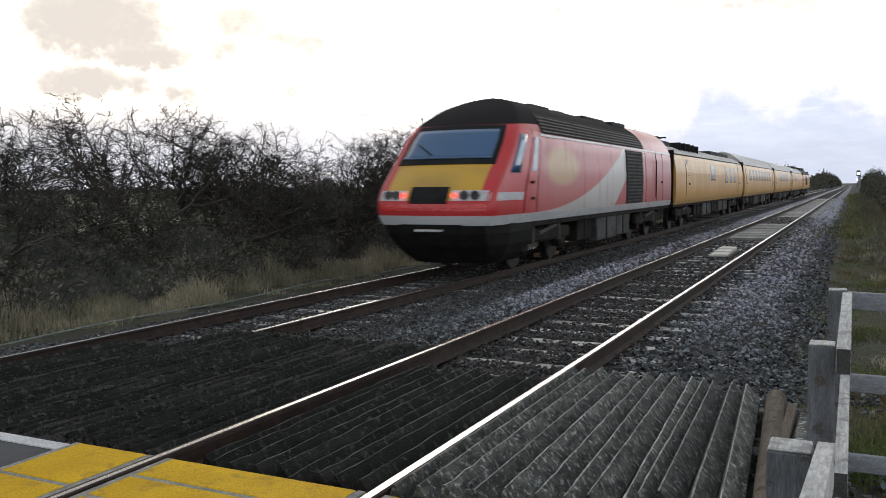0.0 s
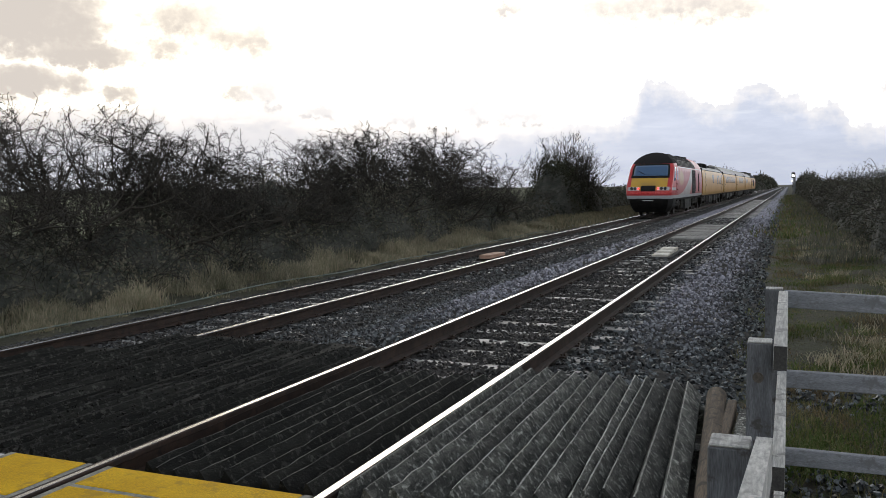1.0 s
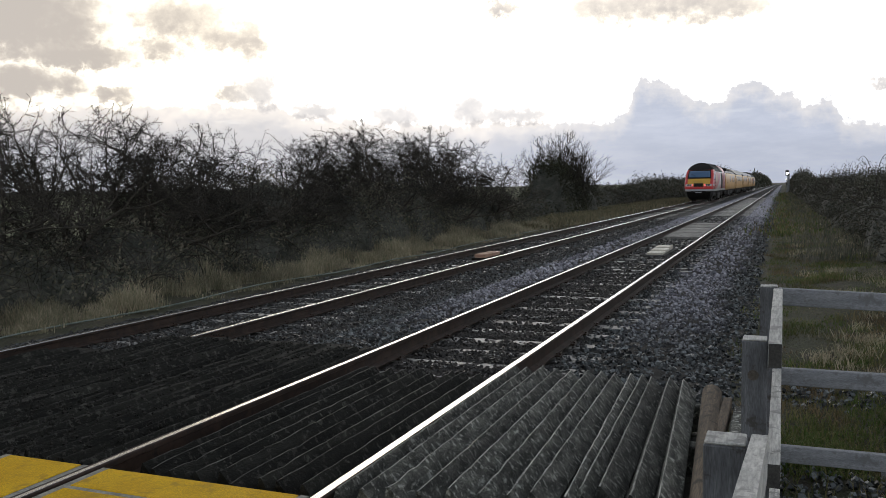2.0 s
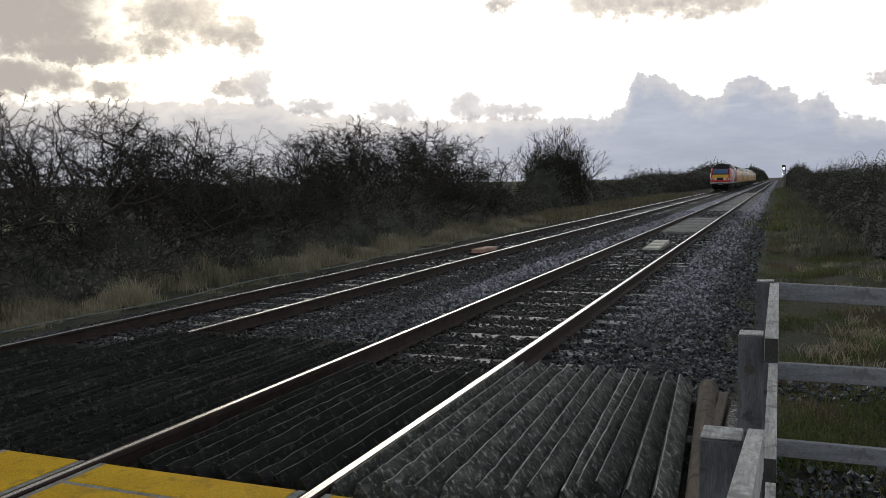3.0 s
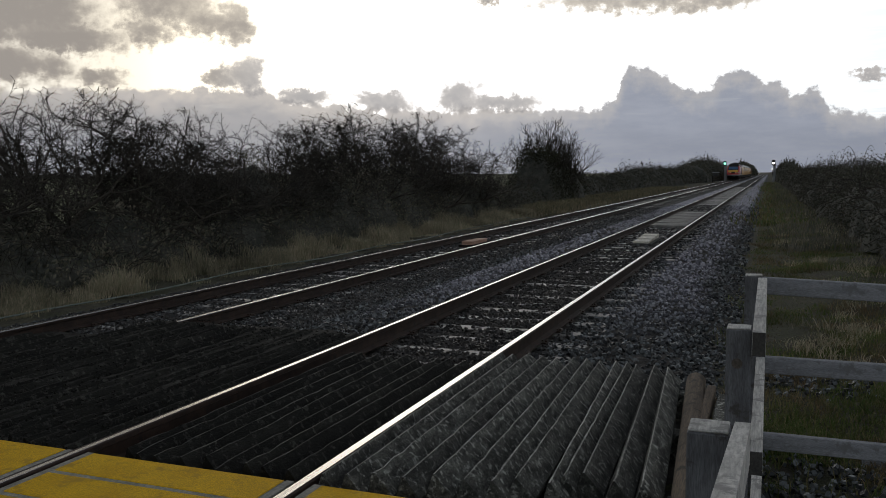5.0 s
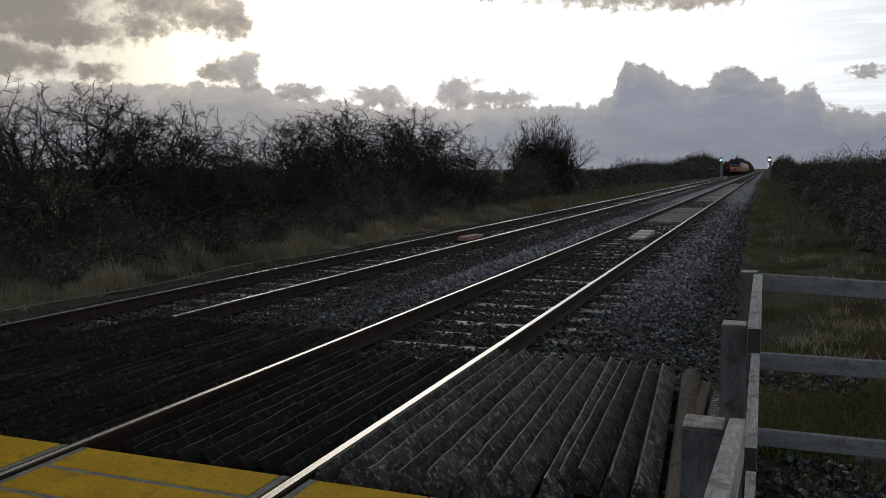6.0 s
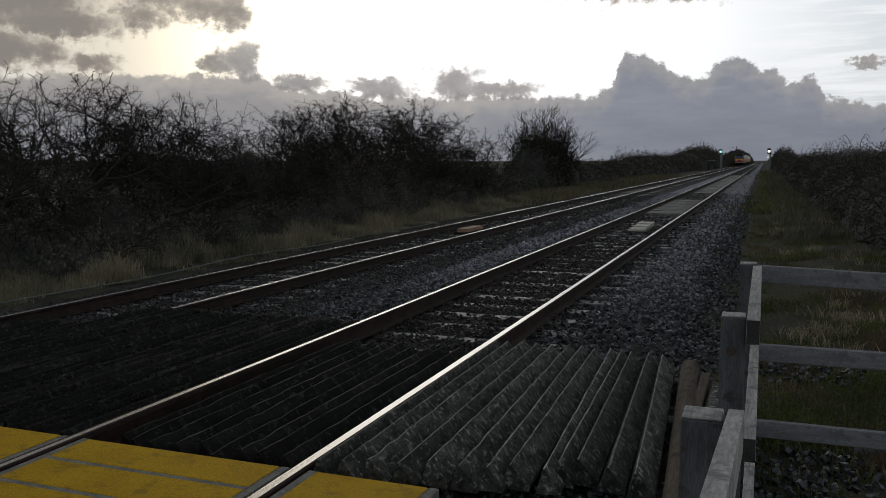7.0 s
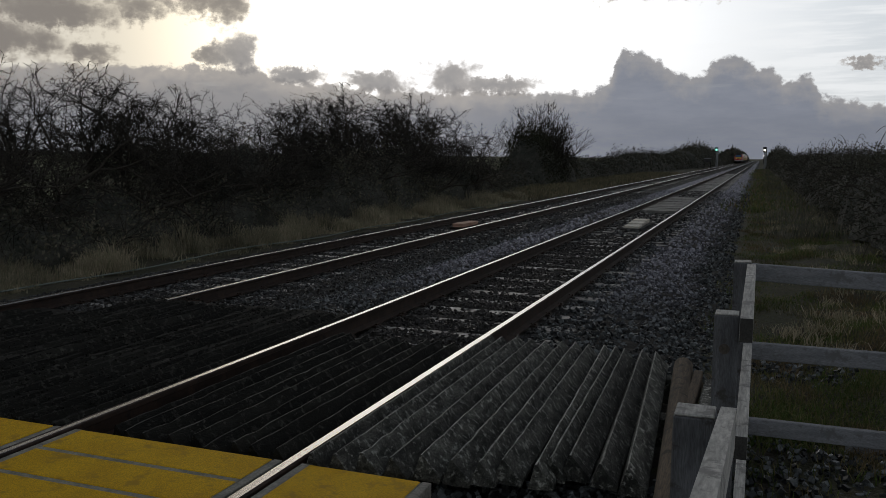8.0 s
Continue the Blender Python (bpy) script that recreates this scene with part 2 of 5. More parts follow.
def stone_material(name, cells=0.0):
    """Crushed granite: dark and dirty by the rails, cleaner and bluer along two strips laid later."""
    mat, nt, b, oc = shader(name, 0.95 if cells else 0.5, 0, 0.08 if cells else 0.4)
    x, y, z = xyz(nt, oc)
    g = nt.nodes.new("ShaderNodeNewGeometry").outputs["Random Per Island"]
    if cells:
        vo = nt.nodes.new("ShaderNodeTexVoronoi")
        vo.inputs["Scale"].default_value = cells
        nt.links.new(oc, vo.inputs["Vector"])
        g = xyz(nt, vo.outputs["Color"])[0]
    wob = mth(nt, "MULTIPLY", mth(nt, "SUBTRACT", noise_at(nt, oc, 0.9, 4), 0.5), 0.9)
    xw = mth(nt, "ADD", x, wob)
    s1 = mth(nt, "MULTIPLY", step(nt, xw, -1.95, -1.6), step(nt, xw, -0.75, -1.05))
    s2 = mth(nt, "MULTIPLY", step(nt, xw, -5.15, -4.85), step(nt, xw, -4.05, -4.3))
    clean = mth(nt, "MULTIPLY", mth(nt, "MAXIMUM", s1, s2), step(nt, y, 8, 15))
    dirty = mix(nt, mth(nt, "POWER", g, 2.4), (0.009, 0.011, 0.0125), (0.195, 0.218, 0.226))
    fresh = mix(nt, mth(nt, "POWER", g, 1.5), (0.092, 0.092, 0.114), (0.53, 0.535, 0.605))
    bed = mth(nt, "MAXIMUM", step(nt, x, -5.0, -5.8), mth(nt, "MULTIPLY", step(nt, xw, -4.2, -3.9), step(nt, xw, -1.9, -2.2)))
    rust = mth(nt, "MULTIPLY", bed, mth(nt, "ADD", mth(nt, "MULTIPLY", step(nt, noise_at(nt, oc, 1.2, 4), 0.35, 0.65), 0.4), 0.35))
    col = mix(nt, rust, mix(nt, clean, dirty, fresh), (0.036, 0.030, 0.027))
    nt.links.new(mix(nt, 1.0, col, mix(nt, noise_at(nt, oc, 70, 2), (0.6, 0.6, 0.6), (1.4, 1.4, 1.4)), "MULTIPLY"), b.inputs["Base Color"])
    bump(nt, b, noise_at(nt, oc, 90, 2), 0.4, 0.004)
    return mat


M = {
    "stone": stone_material("ballast_stone"),
    "oily": surface("oily_ballast", (0.018, 0.017, 0.0165), (0.070, 0.065, 0.061), 0.55, 9, 70, 0.5, 0.004, spec=0.3, island=0.5),
    "far_stone": stone_material("ballast_stone_far", 13.0),
    "bed": surface("ballast_bed", (0.022, 0.020, 0.018), (0.040, 0.037, 0.034), 0.9, 3, 40, 0.8, 0.02),
    "earth": surface("verge_earth", (0.042, 0.046, 0.024), (0.072, 0.066, 0.042), 0.95, 1.1, 22, 1.0, 0.04, stain=(0.055, 0.047, 0.036), grain=0.6),
    "field": surface("field_grass", (0.085, 0.105, 0.055), (0.14, 0.145, 0.09), 0.95, 0.02, 1.5, 0.3, 0.05, spec=0.1),
    "rust": surface("rusty_rail", (0.024, 0.0145, 0.011), (0.046, 0.027, 0.020), 0.75, 5, 50, 0.4, 0.002, stain=(0.020, 0.014, 0.012)),
    "railhead": surface("polished_rail", (0.36, 0.345, 0.33), (0.46, 0.445, 0.43), 0.23, 2, 30, 0.02, 0.001, metal=1.0, stretch=(14, 0.4, 1)),
    "sleeper": surface("sleeper_concrete", (0.15, 0.147, 0.138), (0.32, 0.315, 0.30), 0.5, 4, 60, 0.5, 0.004, spec=0.4, each=0.3),
    "clip": surface("clip_steel", (0.03, 0.022, 0.018), (0.06, 0.04, 0.03), 0.6, 10, 80, 0.2, 0.001, metal=0.4),
    "timber": surface("weathered_timber", (0.026, 0.028, 0.024), (0.110, 0.112, 0.098), 0.8, 6, 50, 1.0, 0.014, stretch=(2.2, 1.0, 2.2), stain=(0.38, 0.385, 0.35), each=0.4, spots=26, grain=0.8),
    # two ridge tones: the backlit highlight along the beams, painted as paler colour
    "lit_edge": surface("lit_timber_edge", (0.16, 0.16, 0.145), (0.36, 0.36, 0.33), 0.7, 9, 60, 0.5, 0.004, stain=(0.10, 0.10, 0.09), each=0.3),
    "lit_muddy_edge": surface("lit_muddy_timber_edge", (0.018, 0.018, 0.016), (0.075, 0.075, 0.066), 0.75, 5, 50, 0.5, 0.004, each=0.4),
    "muddy": surface("muddy_timber", (0.007, 0.007, 0.006), (0.019, 0.019, 0.016), 0.85, 2.2, 60, 0.9, 0.012, spec=0.2, stretch=(2, 0.6, 2), stain=(0.055, 0.055, 0.048), each=0.4, spots=17),
    "mud": surface("trodden_mud", (0.011, 0.011, 0.0095), (0.034, 0.033, 0.029), 0.85, 2.2, 30, 1.0, 0.02, spec=0.15, stretch=(2.2, 0.4, 1), stain=(0.060, 0.059, 0.053), spots=12, grain=0.6),
    "log": surface("brown_pole", (0.060, 0.045, 0.032), (0.115, 0.086, 0.060), 0.85, 4, 30, 0.6, 0.004, stretch=(4, 0.4, 4), stain=(0.035, 0.03, 0.024), grain=0.55),
    # fence light and shade in the colour: pale lit rails and tops, darker shaded faces
    "fence": surface("lit_fence_wood", (0.40, 0.395, 0.375), (0.54, 0.53, 0.50), 0.8, 4, 24, 0.6, 0.003, stretch=(5, 0.35, 5), stain=(0.25, 0.245, 0.235)),
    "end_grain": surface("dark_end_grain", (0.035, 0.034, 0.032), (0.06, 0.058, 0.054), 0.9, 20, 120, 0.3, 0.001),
    "fence_x": surface("shaded_fence_wood_across", (0.19, 0.198, 0.215), (0.27, 0.28, 0.30), 0.8, 5, 70, 0.5, 0.002, stretch=(0.6, 5, 5), stain=(0.16, 0.16, 0.165)),
    "fence_z": surface("shaded_fence_wood_upright", (0.088, 0.092, 0.099), (0.145, 0.15, 0.16), 0.8, 5, 70, 0.5, 0.002, stretch=(5, 5, 0.6), stain=(0.06, 0.056, 0.052)),
    "knot": surface("wood_knot", (0.07, 0.06, 0.05), (0.10, 0.085, 0.07), 0.8, 20, 90, 0.3, 0.001),
    "yellow": surface("yellow_paint", (0.60, 0.35, 0.004), (0.68, 0.41, 0.008), 0.75, 3, 160, 0.35, 0.002, spec=0.15, stain=(0.45, 0.27, 0.02)),
    "joint": surface("joint_rubber", (0.19, 0.185, 0.165), (0.30, 0.29, 0.255), 0.8, 8, 70, 0.3, 0.002),
    "tarmac": surface("tarmac", (0.045, 0.047, 0.052), (0.065, 0.067, 0.072), 0.8, 3, 130, 0.6, 0.004),
    "white": surface("white_line", (0.50, 0.50, 0.50), (0.62, 0.62, 0.62), 0.7, 6, 80, 0.3, 0.002),
    "grass": plant("dry_grass", ((0.24, 0.25, 0.175), (0.38, 0.345, 0.27), (0.58, 0.515, 0.42), (0.20, 0.235, 0.155)), thin=0.4),
    "far_grass": plant("winter_grass", ((0.12, 0.125, 0.078), (0.19, 0.175, 0.12), (0.27, 0.235, 0.17))),
    "green": plant("verge_grass", ((0.072, 0.118, 0.036), (0.105, 0.165, 0.050), (0.16, 0.175, 0.075), (0.26, 0.235, 0.13)), thin=0.35, dead=(0.26, 0.205, 0.135)),
    "bramble": plant("bramble_leaf", ((0.038, 0.044, 0.036), (0.064, 0.070, 0.055), (0.080, 0.079, 0.064), (0.105, 0.097, 0.080)), thin=0.15),
    "ivy": plant("dark_leaf", ((0.028, 0.033, 0.022), (0.045, 0.051, 0.032), (0.072, 0.066, 0.046))),
    "scrub": plant("dead_scrub", ((0.092, 0.106, 0.092), (0.145, 0.153, 0.130), (0.20, 0.195, 0.163), (0.27, 0.25, 0.21)), thin=0.25),
    # tone of the shade deep in a hedge, for the sheet behind the leaves
    "core": surface("thicket_inner_shade", (0.055, 0.059, 0.050), (0.098, 0.098, 0.082), 0.95, 2, 14, 1.0, 0.08),
    "bark": surface("bark", (0.050, 0.042, 0.034), (0.085, 0.074, 0.060), 0.9, 6, 60, 0.6, 0.006, stain=(0.10, 0.10, 0.075)),
    "twig": plant("twig_bark", ((0.030, 0.028, 0.026), (0.050, 0.046, 0.042), (0.080, 0.073, 0.066))),
    "hose": surface("grey_green_hose", (0.13, 0.165, 0.145), (0.19, 0.22, 0.195), 0.6, 4, 40, 0.2, 0.002),
    "cream": surface("cream_board", (0.64, 0.60, 0.52), (0.74, 0.71, 0.63), 0.7, 5, 60, 0.4, 0.003),
    "orange_wood": surface("fresh_wood", (0.40, 0.235, 0.165), (0.56, 0.37, 0.27), 0.7, 5, 60, 0.4, 0.003),
    "slab": surface("pale_boards", (0.15, 0.148, 0.138), (0.25, 0.245, 0.23), 0.7, 2, 40, 0.5, 0.004, each=0.3, stain=(0.07, 0.068, 0.062)),
    "grey_paint": surface("grey_paint", (0.24, 0.25, 0.26), (0.31, 0.32, 0.33), 0.55, 4, 50, 0.15, 0.002),
    "black": surface("matt_black", (0.009, 0.009, 0.009), (0.017, 0.016, 0.015), 0.7, 3, 40, 0.2, 0.002, spec=0.15),
    "under": surface("brake_dust", (0.012, 0.010, 0.009), (0.026, 0.022, 0.018), 0.85, 3, 40, 0.3, 0.003, spec=0.15),
    "tank": surface("grimy_grey_steel", (0.038, 0.038, 0.038), (0.085, 0.085, 0.083), 0.7, 2, 30, 0.2, 0.002, spec=0.2, stain=(0.03, 0.028, 0.025)),
    "wheel": surface("wheel_steel", (0.025, 0.021, 0.019), (0.05, 0.044, 0.04), 0.6, 5, 40, 0.2, 0.002, metal=0.7),
    "roof_dark": surface("sooty_roof", (0.020, 0.019, 0.019), (0.036, 0.034, 0.032), 0.7, 1.2, 30, 0.15, 0.002, spec=0.2, stretch=(1, 0.4, 1)),
    "roof_slat": surface("sooty_slat", (0.05, 0.046, 0.043), (0.10, 0.092, 0.086), 0.55, 2, 30, 0.1, 0.001, spec=0.3),
    "roof_pale": surface("pale_roof", (0.38, 0.37, 0.35), (0.48, 0.47, 0.45), 0.5, 1.0, 20, 0.1, 0.002, stain=(0.28, 0.27, 0.25)),
    "red": surface("red_paint", (0.50, 0.028, 0.030), (0.58, 0.040, 0.040), 0.25, 1.0, 30, 0.03, 0.001, spec=0.5),
    "silver": surface("silver_stripe", (0.46, 0.46, 0.47), (0.56, 0.56, 0.56), 0.35, 2, 30, 0.05, 0.001),
}


def glow(name, colour, power):
    mat, nt, b, oc = shader(name, 0.3)
    b.inputs["Base Color"].default_value = (*colour, 1)
    b.inputs["Emission Color"].default_value, b.inputs["Emission Strength"].default_value = (*colour, 1), power
    return mat


M["tail"] = glow("red_tail_lamp", (1.0, 0.03, 0.02), 7.0)
M["white_lamp"] = glow("white_lamp", (1.0, 0.96, 0.9), 9.0)
M["green_lamp"] = glow("green_lamp", (0.25, 1.0, 0.72), 9.0)


def dark_glass():
    mat, nt, b, oc = shader("sky_blue_glass", 0.08, 0, 0.4)
    # the blue base carries the reflected sky in the glass colour
    b.inputs["Base Color"].default_value = (0.042, 0.10, 0.20, 1)
    b.inputs["Coat Weight"].default_value = 0.3
    return mat


M["glass"] = dark_glass()
M["coach_glass"] = surface("pale_grey_coach_glass", (0.16, 0.155, 0.14), (0.24, 0.225, 0.195), 0.3, 2, 30, 0.05, 0.001, spec=0.4)


def coach_paint(name, c1, c2, dirt):
    mat, nt, b, oc = shader(name, 0.28, 0, 0.5)
    x, y, z = xyz(nt, oc)
    streak = noise_at(nt, oc, 1.6, 5, 0.65, (0.3, 2.5, 0.35))
    col = mix(nt, step(nt, noise_at(nt, oc, 0.5, 4), 0.35, 0.65), c1, c2)
    col = mix(nt, mth(nt, "MULTIPLY", step(nt, streak, 0.5, 0.75), 0.5), col, dirt)
    grime = mth(nt, "MULTIPLY", step(nt, mth(nt, "ADD", z, mth(nt, "MULTIPLY", streak, 0.6)), 1.75, 1.25), 0.45)
    nt.links.new(mix(nt, grime, col, dirt), b.inputs["Base Color"])
    nt.links.new(mth(nt, "ADD", mth(nt, "MULTIPLY", streak, 0.25), 0.26), b.inputs["Roughness"])
    return mat


M["ochre"] = coach_paint("ochre_coach_paint", (0.56, 0.29, 0.055), (0.63, 0.35, 0.08), (0.30, 0.18, 0.07))


def power_car_paint():
    """Red body with a yellow nose panel, a pale sweep rising along the flank and a silver foot line."""
    mat, nt, b, oc = shader("red_power_car_paint", 0.36, 0, 0.5)
    b.inputs["Coat Weight"].default_value, b.inputs["Coat Roughness"].default_value = 0.5, 0.25
    x, y, z = xyz(nt, oc)
    ax = mth(nt, "ABSOLUTE", x)
    col = mix(nt, noise_at(nt, oc, 1.5, 4), (0.46, 0.022, 0.026), (0.56, 0.04, 0.04))
    # the pale sweep
    t = mth(nt, "DIVIDE", mth(nt, "SUBTRACT", y, 1.6), 8.6, clamp=True)
    curve = mth(nt, "ADD", mth(nt, "MULTIPLY", mth(nt, "POWER", t, 2.3), 1.70), 1.2)
    under_c = step(nt, mth(nt, "SUBTRACT", curve, z), -0.02, 0.02)
    tail = step(nt, mth(nt, "SUBTRACT", mth(nt, "MINIMUM", 10.32, mth(nt, "ADD", mth(nt, "MULTIPLY", mth(nt, "SUBTRACT", z, 1.1), 1.7), 8.8)), y), -0.02, 0.04)
    flank = mth(nt, "MULTIPLY", mth(nt, "MULTIPLY", under_c, tail), step(nt, y, 1.6, 1.7))
    col = mix(nt, flank, col, (0.58, 0.58, 0.55))
    # faded round emblem
    ey = mth(nt, "DIVIDE", mth(nt, "SUBTRACT", y, 4.2), 1.35)
    ez = mth(nt, "DIVIDE", mth(nt, "SUBTRACT", z, 2.22), 0.47)
    disc = step(nt, mth(nt, "ADD", mth(nt, "MULTIPLY", ey, ey), mth(nt, "MULTIPLY", ez, ez)), 1.3, 0.4)
    col = mix(nt, mth(nt, "MULTIPLY", disc, 0.7), col, (0.62, 0.44, 0.12))
    # yellow nose
    nose = mth(nt, "MULTIPLY", step(nt, ax, 1.04, 1.02), mth(nt, "MULTIPLY", step(nt, z, 1.50, 1.52), step(nt, y, 1.30, 1.28)))
    nose = mth(nt, "MULTIPLY", nose, step(nt, z, 3.0, 2.98))
    soot = mth(nt, "MULTIPLY", step(nt, ax, 0.75, 0.15), step(nt, mth(nt, "ADD", z, mth(nt, "MULTIPLY", noise_at(nt, oc, 2.0, 4), 0.3)), 2.35, 1.9))
    col = mix(nt, nose, col, mix(nt, mth(nt, "MULTIPLY", soot, 0.45), (0.56, 0.325, 0.035), (0.20, 0.14, 0.05)))
    # pale pink behind the nose: the sky's reflection mixed into the paint colour
    sky_sheen = mth(nt, "MULTIPLY", step(nt, y, 1.5, 3.0), mth(nt, "ADD", mth(nt, "MULTIPLY", noise_at(nt, oc, 0.8, 4, 0.6, (0.3, 1, 1)), 0.35), 0.14))
    col = mix(nt, sky_sheen, col, (0.47, 0.34, 0.335))
    foot = step(nt, z, 1.215, 1.205)
    col = mix(nt, foot, col, (0.50, 0.51, 0.52))
    dirt = mth(nt, "MULTIPLY", step(nt, noise_at(nt, oc, 1.4, 5, 0.65, (0.4, 2, 0.4)), 0.5, 0.75), 0.35)
    col = mix(nt, dirt, col, (0.26, 0.12, 0.10))
    sooty = step(nt, mth(nt, "ADD", z, mth(nt, "MULTIPLY", step(nt, y, 2.8, 0.5), 0.10)), 3.10, 3.13)
    back = step(nt, y, 12.9, 13.0)
    col = mix(nt, mth(nt, "MULTIPLY", sooty, mth(nt, "SUBTRACT", 1.0, back)), col, (0.022, 0.020, 0.020))
    nt.links.new(col, b.inputs["Base Color"])
    roof = mth(nt, "MULTIPLY", sooty, mth(nt, "SUBTRACT", 1.0, back))
    nt.links.new(mth(nt, "ADD", mth(nt, "ADD", mth(nt, "MULTIPLY", dirt, 0.5), 0.36), mth(nt, "MULTIPLY", roof, 0.5), clamp=True), b.inputs["Roughness"])
    nt.links.new(mth(nt, "MULTIPLY", mth(nt, "SUBTRACT", 1.0, roof), 0.12), b.inputs["Coat Weight"])
    nt.links.new(mth(nt, "SUBTRACT", 0.4, mth(nt, "MULTIPLY", roof, 0.3)), b.inputs["Specular IOR Level"])
    return mat


M["power"] = power_car_paint()

# ---- mesh helpers ----


def sheet(name, verts, faces, mats, smooth=False):
    """A mesh from arrays: verts (n, 3), faces (m, k)."""
    verts, faces = np.asarray(verts, np.float32), np.asarray(faces, np.int32)
    me = bpy.data.meshes.new(name)
    me.vertices.add(len(verts))
    me.vertices.foreach_set("co", verts.ravel())
    k = faces.shape[1]
    me.loops.add(faces.size)
    me.loops.foreach_set("vertex_index", faces.ravel())
    me.polygons.add(len(faces))
    me.polygons.foreach_set("loop_start", np.arange(0, faces.size, k, dtype=np.int32))
    me.polygons.foreach_set("use_smooth", np.full(len(faces), smooth))
    me.update(calc_edges=True)
    for m in mats if isinstance(mats, (list, tuple)) else [mats]:
        me.materials.append(m)
    return me


def part(name, bm, material, parent, label="", smooth=False):
    """Links a bmesh as one mesh object under a thing or a part."""
    me = bpy.data.meshes.new(name)
    bmesh.ops.recalc_face_normals(bm, faces=bm.faces[:])
    bm.to_mesh(me)
    bm.free()
    if smooth:
        for p in me.polygons:
            p.use_smooth = True
    for m in material if isinstance(material, (list, tuple)) else [material]:
        me.materials.append(m)
    return hang(name, me, parent, label)


def hang(name, me, parent, label=""):
    ob = new(name, me)
    if parent is not None:
        ob.parent = parent
    return tagged(ob, label)


def box(bm, x0, x1, y0, y1, z0, z1, bevel=0.0):
    r = bmesh.ops.create_cube(bm, size=1)
    vs = r["verts"]
    for v in vs:
        v.co = ((x0 + x1) / 2 + v.co.x * (x1 - x0), (y0 + y1) / 2 + v.co.y * (y1 - y0), (z0 + z1) / 2 + v.co.z * (z1 - z0))
    if bevel:
        es = list({e for v in vs for e in v.link_edges})
        bmesh.ops.bevel(bm, geom=es, offset=bevel, segments=1, affect="EDGES")
    return bm


def cyl(bm, p0, p1, r0, r1=None, n=12):
    p0, p1 = Vector(p0), Vector(p1)
    d = p1 - p0
    m = Matrix.Translation((p0 + p1) / 2) @ d.to_track_quat("Z", "Y").to_matrix().to_4x4()
    bmesh.ops.create_cone(bm, cap_ends=True, segments=n, radius1=r0, radius2=r0 if r1 is None else r1, depth=d.length, matrix=m)
    return bm


def boxed(*a, **k):
    return box(bmesh.new(), *a, **k)


def rod(*a, **k):
    return cyl(bmesh.new(), *a, **k)


def empty(name, at=(0, 0, 0)):
    ob = new(name)
    ob.location = at
    return ob


def tubes(segs, n=3):
    """Tapered prisms from rows of x0 y0 z0 x1 y1 z1 r0 r1."""
    s = np.asarray(segs, float)
    p0, p1, r0, r1 = s[:, :3], s[:, 3:6], s[:, 6], s[:, 7]
    d = p1 - p0
    d /= np.linalg.norm(d, axis=1, keepdims=True) + 1e-9
    ref = np.where(np.abs(d[:, 2:3]) > 0.9, [[1.0, 0, 0]], [[0, 0, 1.0]])
    u = np.cross(d, ref)
    u /= np.linalg.norm(u, axis=1, keepdims=True)
    w = np.cross(d, u)
    V = []
    for p, r in ((p0, r0), (p1, r1)):
        for k in range(n):
            c, q = math.cos(2 * math.pi * k / n), math.sin(2 * math.pi * k / n)
            V.append(p + (u * c + w * q) * r[:, None])
    V = np.stack(V, 1).reshape(-1, 3)
    base = np.arange(len(s))[:, None] * 2 * n
    F = np.concatenate([base + np.array([[k, (k + 1) % n, n + (k + 1) % n, n + k]]) for k in range(n)])
    return V, F


def ground_height(x):
    """Height of the land across the line."""
    return np.interp(x, [-3000, -60, -13, -10.6, -9.6, -9.0, -5.9, -5.3, -4.8, -1.3, -0.5, 0.6, 2.2, 4.5, 9, 60, 3000],
                     [-0.7, -0.7, -0.55, -0.55, -0.50, ZF - 0.19, ZF - 0.19, -0.30, -0.20, -0.20, -0.34, -0.33, -0.20, 0.25, 0.3, -0.4, -0.6])


# ---- ground ----
rng = np.random.default_rng(5)


def build_ground():
    xs = np.unique(np.concatenate([np.linspace(-20, 12, 129), [-3000, -1200, -500, -200, -90, -60, -40, -28, 18, 28, 45, 90, 200, 500, 1200, 3000]]))
    ys = np.unique(np.concatenate([np.linspace(-6, 40, 93), np.linspace(40, 400, 61), [-3000, -800, -200, -60, -20, 600, 900, 1500, 3000]]))
    X, Y = np.meshgrid(xs, ys)
    Z = ground_height(X)
    near = (np.abs(X + 4) < 17) & (Y < 60)
    Z = Z + np.where(near, 0.05 * np.sin(X * 2.1 + Y * 0.7) * np.sin(Y * 1.3 - X), 0) * np.where((X < -10.2) | (X > 0), 1, 0.1)
    Z = Z - np.where((X > -9.9) & (X < -0.6), 0.03, 0)
    V = np.stack([X, Y, Z], -1).reshape(-1, 3)
    nx = len(xs)
    i, j = np.meshgrid(np.arange(nx - 1), np.arange(len(ys) - 1))
    a = (j * nx + i).ravel()
    F = np.stack([a, a + 1, a + nx + 1, a + nx], -1)
    me = sheet("ground", V, F, [M["earth"], M["field"]], True)
    cx = V[F].mean(1)[:, 0]
    me.polygons.foreach_set("material_index", ((cx < -17) | (cx > 14)).astype(np.int32))
    tagged(new("ground", me), "rough grassy verge and flat winter fields beside the line", "ground", kind="structure")


build_ground()


